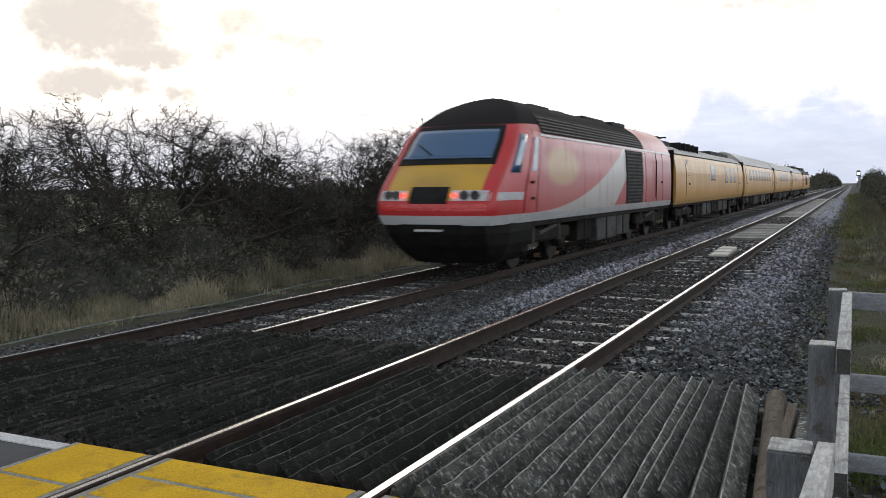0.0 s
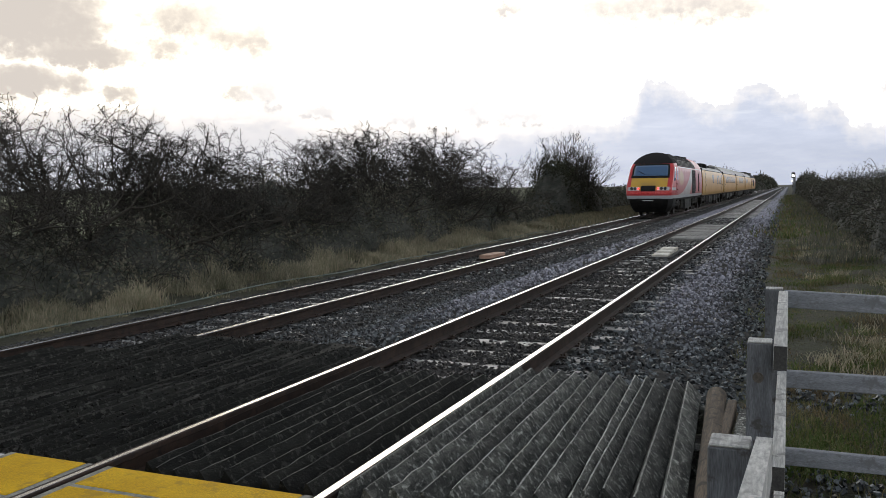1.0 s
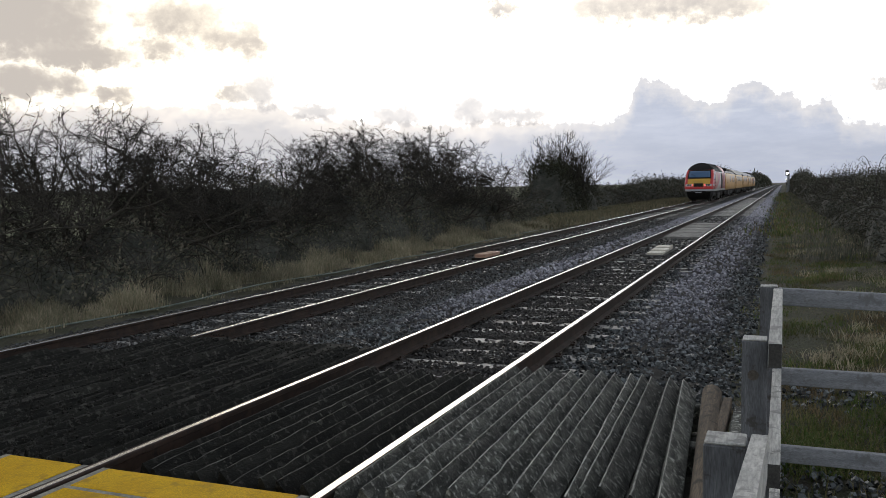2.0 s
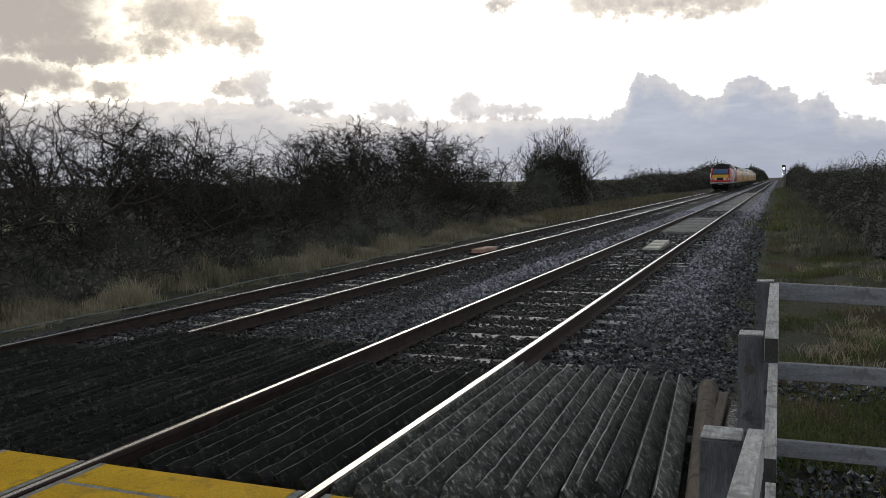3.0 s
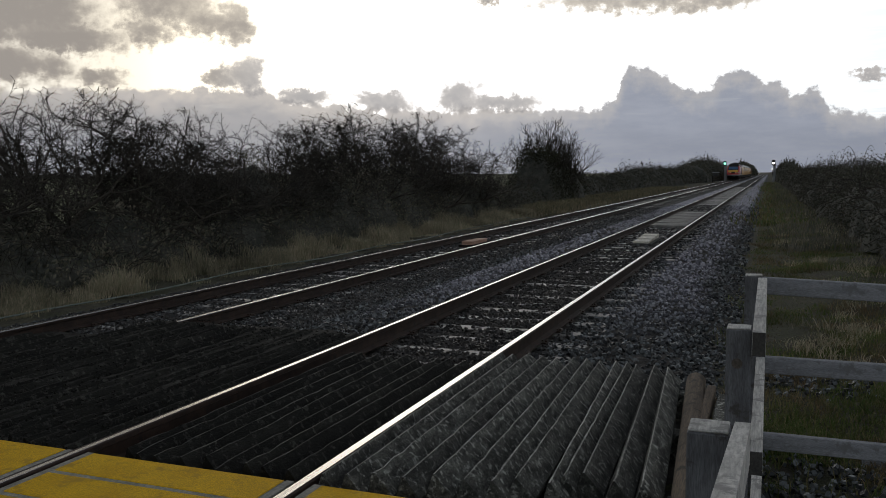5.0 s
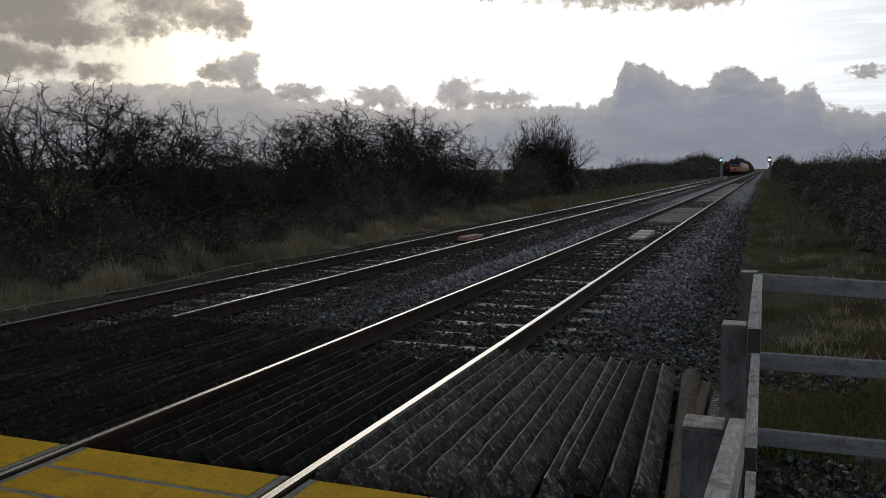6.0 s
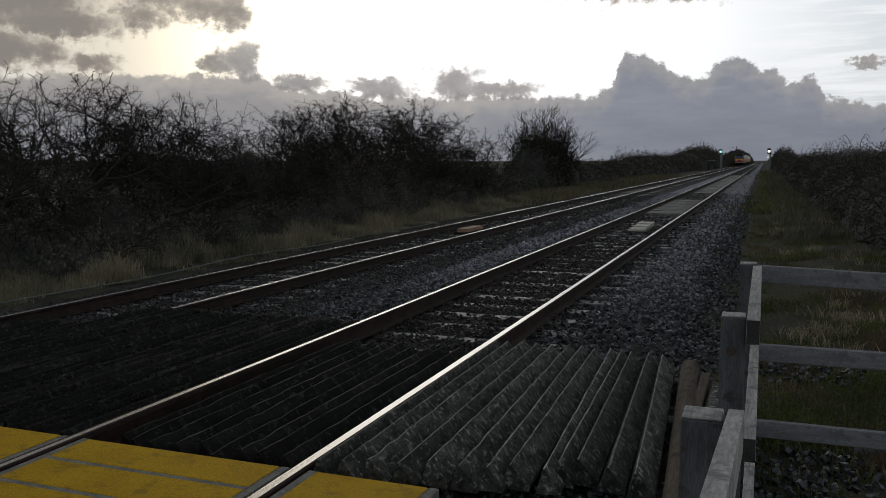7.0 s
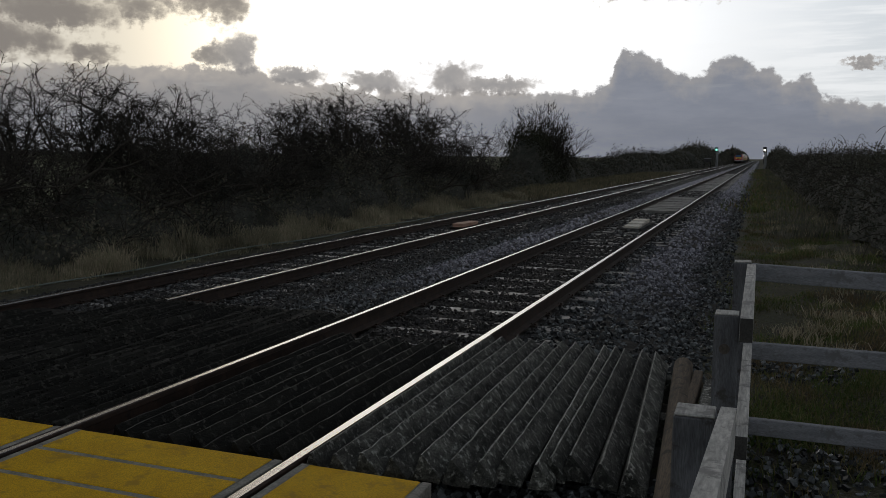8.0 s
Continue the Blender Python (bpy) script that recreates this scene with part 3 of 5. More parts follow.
def build_ballast():
    xs = np.linspace(-9.9, -0.45, 96)
    ys = np.concatenate([np.linspace(-6, 30, 241), np.linspace(30.5, 600, 240)])
    X, Y = np.meshgrid(xs, ys)
    Z = ground_height(X) + 0.012 * rng.standard_normal(X.shape) * (Y < 40)
    V = np.stack([X, Y, Z], -1).reshape(-1, 3)
    nx = len(xs)
    i, j = np.meshgrid(np.arange(nx - 1), np.arange(len(ys) - 1))
    a = (j * nx + i).ravel()
    me = sheet("ballast_bed", V, np.stack([a, a + 1, a + nx + 1, a + nx], -1), [M["bed"], M["far_stone"]])
    me.polygons.foreach_set("material_index", (V[a][:, 1] > 40).astype(np.int32))
    tagged(new("ballast_bed", me), "grey crushed-stone ballast bed under both tracks", "ballast", kind="structure")


build_ballast()

def stones(name, x0, x1, y0, y1, count, size, lift, keep=None, level=None, mat=None):
    """Loose stones strewn over the bed: dented, turned blocks."""
    bm = bmesh.new()
    bmesh.ops.create_cube(bm, size=1.3)
    bmesh.ops.triangulate(bm, faces=bm.faces)
    base = np.array([v.co for v in bm.verts])
    faces = np.array([[v.index for v in f.verts] for f in bm.faces])
    bm.free()
    x, y = rng.uniform(x0, x1, count), y0 + (y1 - y0) * rng.random(count) ** 1.3
    if keep is not None:
        ok = keep(x, y)
        x, y = x[ok], y[ok]
    n = len(x)
    s = rng.uniform(0.55, 1.15, n)[:, None] * size * rng.uniform(0.6, 1.1, (n, 3)) * 0.5
    q = rng.standard_normal((n, 4))
    q /= np.linalg.norm(q, axis=1, keepdims=True)
    w, i, j, k = q.T
    R = np.stack([1 - 2 * (j * j + k * k), 2 * (i * j - k * w), 2 * (i * k + j * w), 2 * (i * j + k * w), 1 - 2 * (i * i + k * k), 2 * (j * k - i * w),
                  2 * (i * k - j * w), 2 * (j * k + i * w), 1 - 2 * (i * i + j * j)], -1).reshape(n, 3, 3)
    dent = base[None] * rng.uniform(0.62, 1.15, (n, len(base), 1))
    P = np.einsum("nij,nvj->nvi", R, dent * s[:, None])
    z = (ground_height(x) if level is None else level) + lift + rng.uniform(-0.25, 0.35, n) * size
    P += np.stack([x, y, z], -1)[:, None]
    F = (faces[None] + (np.arange(n) * len(base))[:, None, None]).reshape(-1, 3)
    return sheet(name, P.reshape(-1, 3), F, mat or M["stone"])


def off_timber(x, y):
    """Clear of the timber decks, the crossing and the rails."""
    deck = (y < 7.2) & (x < -0.35)
    rail = (np.abs(np.abs(x - XN) - 0.7525) < 0.09) | (np.abs(np.abs(x - XF) - 0.7525) < 0.09)
    # the tops of the first sleepers lie swept, later ones only in part
    k = np.round((y - 7.3) / 0.66)
    strip = (np.abs(y - 7.3 - 0.66 * k - 0.05) < 0.055) & (np.abs(x - XN) < 0.62) & ((k < 4) | (np.sin(k * 7.7 + np.floor(x * 4) * 3.1) > 0.35))
    strip |= (np.abs(y - 7.3 - 0.66 * k) < 0.07) & (np.abs(x - XF) < 0.62) & (np.sin(k * 5.1 + np.floor(x * 3) * 2.3) > -0.85) & (y > 11)
    return ~deck & ~rail & ~strip


tagged(new("ballast_stones", stones("ballast_stones", -9.9, -0.3, 7.0, 17, 38000, 0.064, 0.0, lambda x, y: off_timber(x, y) & (np.abs(x - XN) > 0.66))),
       "loose angular grey granite ballast stones", "ballast", kind="stuff")
tagged(new("ballast_stones", stones("ballast_stones", -9.9, -0.4, 17, 48, 17500, 0.098, 0.0, off_timber)),
       "loose angular grey granite ballast stones further along", "ballast", kind="stuff")
tagged(new("ballast_stones", stones("ballast_stones", XN - 0.66, XN + 0.66, 7.0, 17, 8600, 0.064, 0.0, off_timber, None, M["oily"])),
       "ballast between the rails browned by rust and oil", "ballast", kind="stuff")
tagged(new("gravel", stones("gravel", -0.9, 4.5, 2.2, 10.5, 14000, 0.060, 0.01, lambda x, y: (x > -0.35) & (np.sin(x * 2.1 + 1) * np.sin(y * 1.6) + 1.1 * (6.1 - y) > -0.3) | (np.abs(y - 8.1) < 0.35) & (np.abs(x - 0.4) < 0.5) | (y < 4.4) & (x > -0.9))),
       "dark wet gravel round the foot of the fence", "gravel", kind="stuff")

tagged(new("gravel", stones("gravel", -2.1, -0.25, 3.64, 4.6, 2600, 0.055, 0.0, None, -0.165)),
       "dark wet gravel under the ends of the timber guard", "gravel", kind="stuff")
tagged(new("ballast_stones", stones("ballast_stones", -10.1, -8.62, 2.5, 8.0, 4200, 0.062, 0.02)),
       "grey ballast shoulder beyond the far rail", "ballast", kind="stuff")
tagged(new("debris", stones("debris", -6.7, -3.9, 3.9, 8.1, 1800, 0.03, 0.0, None, -0.066, M["mud"])), "crumbs of stone and dirt trodden over the muddy guards", "debris", kind="stuff")

# ---- track ----
RAIL = [(-0.07, -0.159), (0.07, -0.159), (0.07, -0.148), (0.012, -0.128), (0.009, -0.05), (0.034, -0.036), (0.036, -0.008), (0.028, 0.0), (0.023, 0.0008),
        (0.012, 0.0010), (-0.008, 0.0010), (-0.020, 0.0008), (-0.028, 0.0), (-0.036, -0.008), (-0.034, -0.036), (-0.009, -0.05), (-0.012, -0.128), (-0.07, -0.148)]


def rail_mesh(band):
    ys = np.array([-40.0, 0, 10, 40, 120, 300, 700])
    n = len(RAIL)
    V = np.array([(x, y, z) for y in ys for x, z in RAIL])
    F = [[r * n + k, r * n + (k + 1) % n, (r + 1) * n + (k + 1) % n, (r + 1) * n + k] for r in range(len(ys) - 1) for k in range(n)]
    me = sheet("rail", V, F, [M["rust"], M["railhead"]])
    me.polygons.foreach_set("material_index", np.array([1 if f % n in band else 0 for f in range(len(F))], np.int32))
    return me


def bevel_box_mesh(name, sx, sy, sz, bev, mat):
    bm = boxed(-sx / 2, sx / 2, -sy / 2, sy / 2, -sz, 0, bevel=bev)
    me = bpy.data.meshes.new(name)
    bm.to_mesh(me)
    bm.free()
    me.materials.append(mat)
    return me


def clip_mesh():
    bm = bmesh.new()
    box(bm, -0.10, 0.10, -0.07, 0.07, -0.02, 0.0, 0.004)
    cyl(bm, (0.055, -0.05, 0.012), (0.055, 0.05, 0.02), 0.012, n=6)
    cyl(bm, (0.09, -0.04, 0.01), (0.09, 0.04, 0.01), 0.011, n=6)
    cyl(bm, (-0.09, -0.04, 0.01), (-0.09, 0.04, 0.01), 0.011, n=6)
    me = bpy.data.meshes.new("clip")
    bm.to_mesh(me)
    bm.free()
    me.materials.append(M["clip"])
    return me


LEFT_RAIL, RIGHT_RAIL, FAR_RAIL, SLEEPER_ME, CLIP_ME = rail_mesh((7, 8, 9)), rail_mesh((8, 9, 10, 11)), rail_mesh((6, 7, 8, 9, 10, 11)), bevel_box_mesh("sleeper", 2.5, 0.25, 0.14, 0.012, M["sleeper"]), clip_mesh()


def build_track(cx, z, count, label, rails, rise):
    track = empty("railway_track", (cx, 0, z))
    tagged(track, label, "railway track")
    for s in (-1, 1):
        hang("rail", rails[s > 0], track, "bright-topped rusty steel rail").location = (s * 0.7525, 0, 0)
    for k in range(count):
        y = 7.3 + 0.66 * k
        sl = hang("sleeper", SLEEPER_ME, track)
        sl.location = (random.uniform(-0.02, 0.02), y + random.uniform(-0.015, 0.015), -0.186 + rise + random.uniform(-0.010, 0.004))
        if k < 28:
            for s in (-1, 1):
                hang("clip", CLIP_ME, sl).location = (s * 0.7525, 0, 0.030)
    return track


build_track(XN, 0, 150, "straight running line with grey sleepers and polished rails", (LEFT_RAIL, RIGHT_RAIL), 0)
build_track(XF, ZF, 150, "straight running line with half-buried sleepers and rusty rails", (FAR_RAIL, FAR_RAIL), 0.002)

# ---- level crossing deck ----


def build_crossing():
    road = tagged(new("road", None), "dark tarmac road of a level crossing with a white edge line", "road", kind="structure")
    for x0, x1 in ((-20, -8.9), (-6.1, -4.42)):
        part("road_surface", boxed(x0, x1, -9, 3.74, -0.4, -0.02 if x0 > -8 else ZF, bevel=0.01), M["tarmac"], road)
    part("road_surface", boxed(-1.42, -0.62, -9, 3.45, -0.5, -0.01, bevel=0.01), M["tarmac"], road)
    part("edge_line", boxed(-6.1, -4.42, 3.64, 3.75, -0.02, -0.012), M["white"], road, "worn white painted edge line")
    part("kerb", boxed(-1.46, -0.9, 3.46, 3.62, -0.35, -0.012, bevel=0.01), M["joint"], road, "grey concrete kerb")
    for x0, x1, pitch in ((-4.4, -3.83, 0.60), (-3.63, -2.345, 0.335), (-2.13, -1.5, 0.60)):
        deck = tagged(empty("crossing_panel_row", (0, 0, 0)), "yellow painted rubber crossing panels with worn grey joints", "crossing panels", group="crossing panel rows")
        y = 3.78
        for k in range(round(2.6 / pitch)):
            d = pitch - 0.006
            part("panel", boxed(x0, x1, y - d + 0.026, y, -0.2, -0.004, bevel=0.008), M["yellow"], deck)
            y -= pitch
        part("joint_strip", boxed(x0, x1, y, 3.775, -0.2, -0.008), M["joint"], deck, "worn grey rubber between the panels")
        for xe in (x0 - 0.05, x1):
            part("edge_angle", boxed(xe, xe + 0.05, y, 3.79, -0.2, -0.008, bevel=0.004), M["joint"], deck, "worn metal edging")
    bar = boxed(-3.3, -2.75, 3.80, 3.83, -0.12, -0.03, bevel=0.004)
    tagged(part("metal_strip", bar, M["grey_paint"], None), "pale metal strip along the edge of the crossing", "metal strip")


build_crossing()

# ---- anti-trespass timbers: rows of three-cornered beams along the line ----


def wedge_mesh(name, length, left, right, height, mat, edge):
    """A three-cornered beam, its ridge along x = 0, z = 0 in the edge colour; chipped edges and a lightly split end."""
    bm = bmesh.new()
    n = 25
    rows = []
    for k in range(n):
        y = length * k / (n - 1)
        j = lambda q: random.uniform(-q, q)
        chip = random.random() ** 6 * 0.012
        rows.append([bm.verts.new(p) for p in ((-left, y, -height - 0.03), (right, y, -height - 0.03), (right + j(0.004), y + j(0.01), -height), (right * 0.5 + j(0.004), y, -height * 0.48 + j(0.005)),
                                               (0.004 + j(0.002), y, -chip + j(0.002)), (-0.004 + j(0.002), y, -chip * 1.1 + j(0.002)))])
    for a, b in zip(rows, rows[1:]):
        for k in range(6):
            bm.faces.new((a[k], a[(k + 1) % 6], b[(k + 1) % 6], b[k]))
    bm.faces.new(rows[0])
    bm.faces.new(rows[-1][::-1])
    bmesh.ops.recalc_face_normals(bm, faces=bm.faces[:])
    me = bpy.data.meshes.new(name)
    bm.to_mesh(me)
    bm.free()
    me.materials.append(mat)
    me.materials.append(edge)
    me.polygons.foreach_set("material_index", np.array([1 if k % 6 == 4 and k < 6 * (n - 1) else 0 for k in range(len(me.polygons))], np.int32))
    return me


# ridge lines of the weathered guard: x and y of the near end, x of the far end; they fan out a little towards the road
RIDGES = ((-2.15, 3.83, -2.16), (-2.025, 3.85, -2.04), (-1.90, 3.92, -1.92), (-1.73, 3.92, -1.78), (-1.60, 4.02, -1.655), (-1.435, 4.03, -1.527), (-1.282, 4.03, -1.405),
          (-1.18, 4.10, -1.28), (-1.01, 4.14, -1.166), (-0.965, 4.27, -1.07), (-0.87, 4.32, -0.98), (-0.697, 4.23, -0.84), (-0.559, 4.22, -0.728))


def fan_guard():
    deck = tagged(empty("timber_guard"), "weathered grey timber guard of sharp-ridged beams beside the rail", "trespass guard", group="trespass guards beside the crossing")
    for k, (x0, y0, x1) in enumerate(RIDGES):
        y1 = 7.05 + random.uniform(-0.07, 0.08)
        gap = min(0.15, (RIDGES[k + 1][0] if k < 12 else -0.42) - x0)
        b = hang("beam", wedge_mesh("beam", y1 - y0, 0.045, max(0.085, gap * 0.72), random.uniform(0.096, 0.112), M["timber"], M["lit_edge"]), deck)
        b.location = (x0, y0, 0.033 + random.uniform(-0.010, 0.010))
        b.rotation_euler = (0, radians(random.uniform(-4, 4)), math.atan2(x0 - x1, y1 - y0))
    for y in (4.55, 5.6, 6.65):
        part("bearer", boxed(-2.2, -0.5, y, y + 0.14, -0.3, -0.098, bevel=0.01), M["timber"], deck, "cross bearer under the beams")


def straight_guard(x0, x1, pitch, y0, length, ridge, label, edge="muddy"):
    deck = tagged(empty("timber_guard"), label, "trespass guard", group="trespass guards beside the crossing")
    kinds = [wedge_mesh("beam", length, pitch * 0.32, pitch * 0.66, 0.11, M["muddy"], M[edge]) for _ in range(4)]
    for k in range(max(1, round((x1 - x0) / pitch))):
        b = hang("beam", kinds[k % 4], deck)
        b.location = (x0 + pitch * (k + 0.4) + random.uniform(-0.015, 0.015), y0 + random.uniform(-0.05, 0.09), ridge + random.uniform(-0.014, 0.010))
        b.rotation_euler = (0, radians(random.uniform(-4, 4)), radians(random.uniform(-0.4, 0.4)))
    for y in (y0 + 0.35, y0 + length * 0.5, y0 + length - 0.4):
        part("bearer", boxed(x0 - 0.02, x1 + 0.02, y, y + 0.12, ridge - 0.30, ridge - 0.13), M["muddy"], deck, "cross bearer under the beams")


fan_guard()
straight_guard(-3.60, -2.36, 0.138, 3.92, 2.95, -0.012, "dark muddy timber guard of sharp-ridged beams between the rails", "lit_muddy_edge")
straight_guard(-6.62, -3.90, 0.136, 3.95, 3.9, -0.05, "dark mud-caked timber guard of sharp-ridged beams between the tracks")
straight_guard(-8.15, -6.85, 0.13, 3.95, 3.6, -0.245, "mud-caked timber guard of sharp-ridged beams inside the far track")


def build_poles():
    bm = rod((-0.33, 3.95, -0.05), (-0.50, 6.9, -0.05), 0.075, n=14)
    tagged(part("pole", bm, M["log"], None, smooth=False), "round brown stripped pole lying beside the timber guard", "pole")
    bm = boxed(-0.40, -0.335, 4.5, 6.62, -0.12, 0.0, bevel=0.008)
    tagged(part("plank", bm, M["log"], None), "brown sawn plank lying on edge beside the pole", "plank")
    bm = boxed(-0.315, -0.13, 3.7, 6.5, -0.13, -0.03, bevel=0.012)
    tagged(part("old_sleeper", bm, M["timber"], None), "split grey old sleeper lying beside the fence", "sleeper")
    bm = boxed(0.62, 1.0, 6.05, 6.13, -0.36, -0.24, bevel=0.01)
    tagged(part("plank", bm, M["fence_x"], None), "pale broken board lying in the grass", "plank")


build_poles()


def build_mud():
    """Mud and litter pressed between the guards: only the ridges break through."""
    for x0, x1, y0, y1, base, amp in ((-6.7, -3.86, 3.86, 8.1, -0.092, 0.024), (-8.2, -6.8, 3.86, 7.9, -0.29, 0.022)):
        xs, ys = np.arange(x0, x1, 0.05), np.arange(y0, y1, 0.06)
        V = []
        for yy in ys:
            for xx in xs:
                q = noise.noise(Vector((xx * 1.9, yy * 0.9, 1.0))) + 0.7 * noise.noise(Vector((xx * 7, yy * 3.2, 5.0))) + 0.4 * noise.noise(Vector((xx * 17, yy * 11, 9.0)))
                V.append((xx, yy, base + amp * q))
        nx = len(xs)
        F = [[r * nx + c, r * nx + c + 1, (r + 1) * nx + c + 1, (r + 1) * nx + c] for r in range(len(ys) - 1) for c in range(nx - 1)]
        tagged(new("mud", sheet("mud", V, F, M["mud"], True)), "dark trodden mud caked between the timber guards", "mud", kind="structure")


build_mud()

# ---- fence ----


def build_fence():
    fence = tagged(empty("post_and_rail_fence", (0, 0, 0)), "grey weathered softwood post-and-rail fence at the crossing", "fence")
    top = 1.0
    for x0, x1, y, h in ((-0.12, -0.022, 5.31, 0.988), (-0.145, -0.05, 3.55, 0.976), (-0.170, -0.072, 2.08, 0.982)):
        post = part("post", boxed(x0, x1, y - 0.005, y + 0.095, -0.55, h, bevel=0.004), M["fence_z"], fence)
        # thin cap in the pale tone paints the skylit top
        part("post_top", boxed(x0 + 0.002, x1 - 0.002, y - 0.003, y + 0.093, h + 0.0005, h + 0.008, bevel=0.003), M["fence"], post, "top of the post, coloured pale for the skylight on it")
        if abs(y - 3.55) < 0.01:
            bm = bmesh.new()
            for r, d in ((0.021, 0.0), (0.012, 0.002)):
                cyl(bm, ((x0 + x1) / 2 - 0.004, y - 0.004, h - 0.135), ((x0 + x1) / 2 - 0.004, y - 0.009 - d, h - 0.135), r, n=16)
            part("knot", bm, M["knot"], post, "dark round knot in the post")
    for z in (0.985, 0.512, 0.048):
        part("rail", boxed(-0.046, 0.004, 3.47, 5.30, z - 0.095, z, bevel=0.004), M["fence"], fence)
        part("rail_end", boxed(-0.045, 0.003, 3.466, 3.4695, z - 0.094, z - 0.001), M["end_grain"], fence, "dark end grain of the rail")
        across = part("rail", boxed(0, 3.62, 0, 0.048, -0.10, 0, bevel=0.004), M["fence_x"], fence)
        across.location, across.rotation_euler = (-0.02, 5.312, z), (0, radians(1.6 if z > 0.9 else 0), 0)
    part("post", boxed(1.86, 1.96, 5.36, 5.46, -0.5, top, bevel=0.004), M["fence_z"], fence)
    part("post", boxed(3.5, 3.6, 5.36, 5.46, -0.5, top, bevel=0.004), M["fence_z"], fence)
    # the rail nearest the road rises towards it
    bm = bmesh.new()
    a = [bm.verts.new(p) for p in ((-0.062, 2.12, 0.905), (-0.026, 2.12, 0.905), (-0.026, 2.12, 1.005), (-0.062, 2.12, 1.005))]
    b = [bm.verts.new(p) for p in ((-0.079, 0.62, 1.10), (-0.043, 0.62, 1.10), (-0.043, 0.62, 1.20), (-0.079, 0.62, 1.20))]
    for k in range(4):
        bm.faces.new((a[k], a[(k + 1) % 4], b[(k + 1) % 4], b[k]))
    bm.faces.new(a[::-1])
    bm.faces.new(b)
    part("rail", bm, M["fence"], fence)
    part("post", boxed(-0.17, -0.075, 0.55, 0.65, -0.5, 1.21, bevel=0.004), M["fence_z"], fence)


build_fence()

# ---- things between and beside the tracks ----


def build_track_boxes():
    b = tagged(empty("track_magnet", (XN + 0.08, 21.2, -0.12)), "cream stepped magnet cover between the near rails", "track magnet")
    for k, (y0, y1, z) in enumerate(((0, 0.62, 0.04), (0.74, 1.36, 0.065), (1.48, 2.1, 0.085))):
        part("cover_board", boxed(-0.19, 0.19, y0, y1, -0.02, z, bevel=0.012), M["cream"], b)
    part("base", boxed(-0.26, 0.26, -0.1, 2.2, -0.12, -0.015, bevel=0.01), M["tank"], b, "dark steel base tray")
    b = tagged(empty("track_magnet", (XF - 0.02, 21.4, ZF - 0.1)), "rust-orange magnet cover between the far rails", "track magnet")
    for y0, y1, z in ((0, 1.0, 0.10), (1.05, 2.1, 0.09)):
        part("cover_board", boxed(-0.15, 0.15, y0 * 0.62, y1 * 0.62, -0.1, z * 0.75, bevel=0.012), M["orange_wood"], b)
    part("base", boxed(-0.2, 0.2, -0.08, 1.4, -0.12, -0.02, bevel=0.01), M["under"], b, "dark base tray")
    walkb = tagged(empty("board_crossing", (XN, 28.0, -0.1)), "pale grey boards laid between the near rails", "board crossing")
    y = 0.0
    for k in range(22):
        part("board", boxed(-0.55, 0.55, y, y + 0.36, -0.08, 0.02 + random.uniform(-0.01, 0.01), bevel=0.01), M["slab"], walkb)
        y += 0.46


build_track_boxes()


def build_hose():
    pts = [(-10.32 + 0.10 * math.sin(y * 0.33) + 0.05 * math.sin(y * 1.1) - 0.006 * (y - 8), y, -0.47 + 0.02 * math.sin(y * 0.9)) for y in np.arange(3, 70, 0.6)]
    V, F = tubes([(*p, *q, 0.015, 0.015) for p, q in zip(pts, pts[1:])], 6)
    tagged(new("hose", sheet("hose", V, F, M["hose"])), "grey-green cable hose lying along the far verge", "hose")


build_hose()


def build_signal(x, y, z0, head, lamp, label):
    s = tagged(empty("signal", (x, y, z0)), label, "railway signal", group="line-side signals")
    part("post", rod((0, 0, -0.2), (0, 0, head), 0.08, n=10), M["grey_paint"], s)
    part("foot", boxed(-0.2, 0.2, -0.2, 0.2, -0.2, 0.15, bevel=0.02), M["grey_paint"], s)
    h = part("head", boxed(-0.32, 0.32, -0.16, 0.1, head - 0.45, head + 0.55, bevel=0.05), M["black"], s, "black signal head")
    part("hood", boxed(-0.2, 0.2, -0.42, -0.16, head + 0.17, head + 0.2, bevel=0.005), M["black"], h)
    part("lens", rod((0, -0.16, head - 0.02), (0, -0.19, head - 0.02), 0.21, n=16), M[lamp], h, "lit lens")
    part("ladder", boxed(0.12, 0.42, 0.1, 0.14, 0.1, head, bevel=0.004), M["grey_paint"], s)


build_signal(0.62, 170, -0.1, 3.32, "white_lamp", "line-side colour-light signal showing a bright white light")
build_signal(-9.3, 199, -0.5, 3.97, "green_lamp", "line-side colour-light signal showing green")
cab = tagged(empty("equipment_cabinet", (-9.85, 176, -0.5)), "dark grey line-side equipment cabinet on legs", "cabinet")
part("body", boxed(-0.6, 0.6, -0.3, 0.3, 1.35, 1.98, bevel=0.02), M["tank"], cab)
part("lid", boxed(-0.66, 0.66, -0.36, 0.36, 1.982, 2.08, bevel=0.02), M["grey_paint"], cab, "pale grey lid")
for lx in (-0.6, 0.6):
    part("leg", boxed(lx - 0.05, lx + 0.05, -0.05, 0.05, -0.1, 1.35), M["black"], cab)
far = tagged(empty("signal_lamp_post", (0.9, 330, -0.3)), "distant line-side post with a small lamp", "lamp post")
part("post", rod((0, 0, 0), (0, 0, 3.0), 0.07, n=8), M["black"], far)
part("lamp", boxed(-0.2, 0.2, -0.25, -0.05, 2.7, 3.05, bevel=0.03), M["white_lamp"], far)

# ---- trees and hedges ----


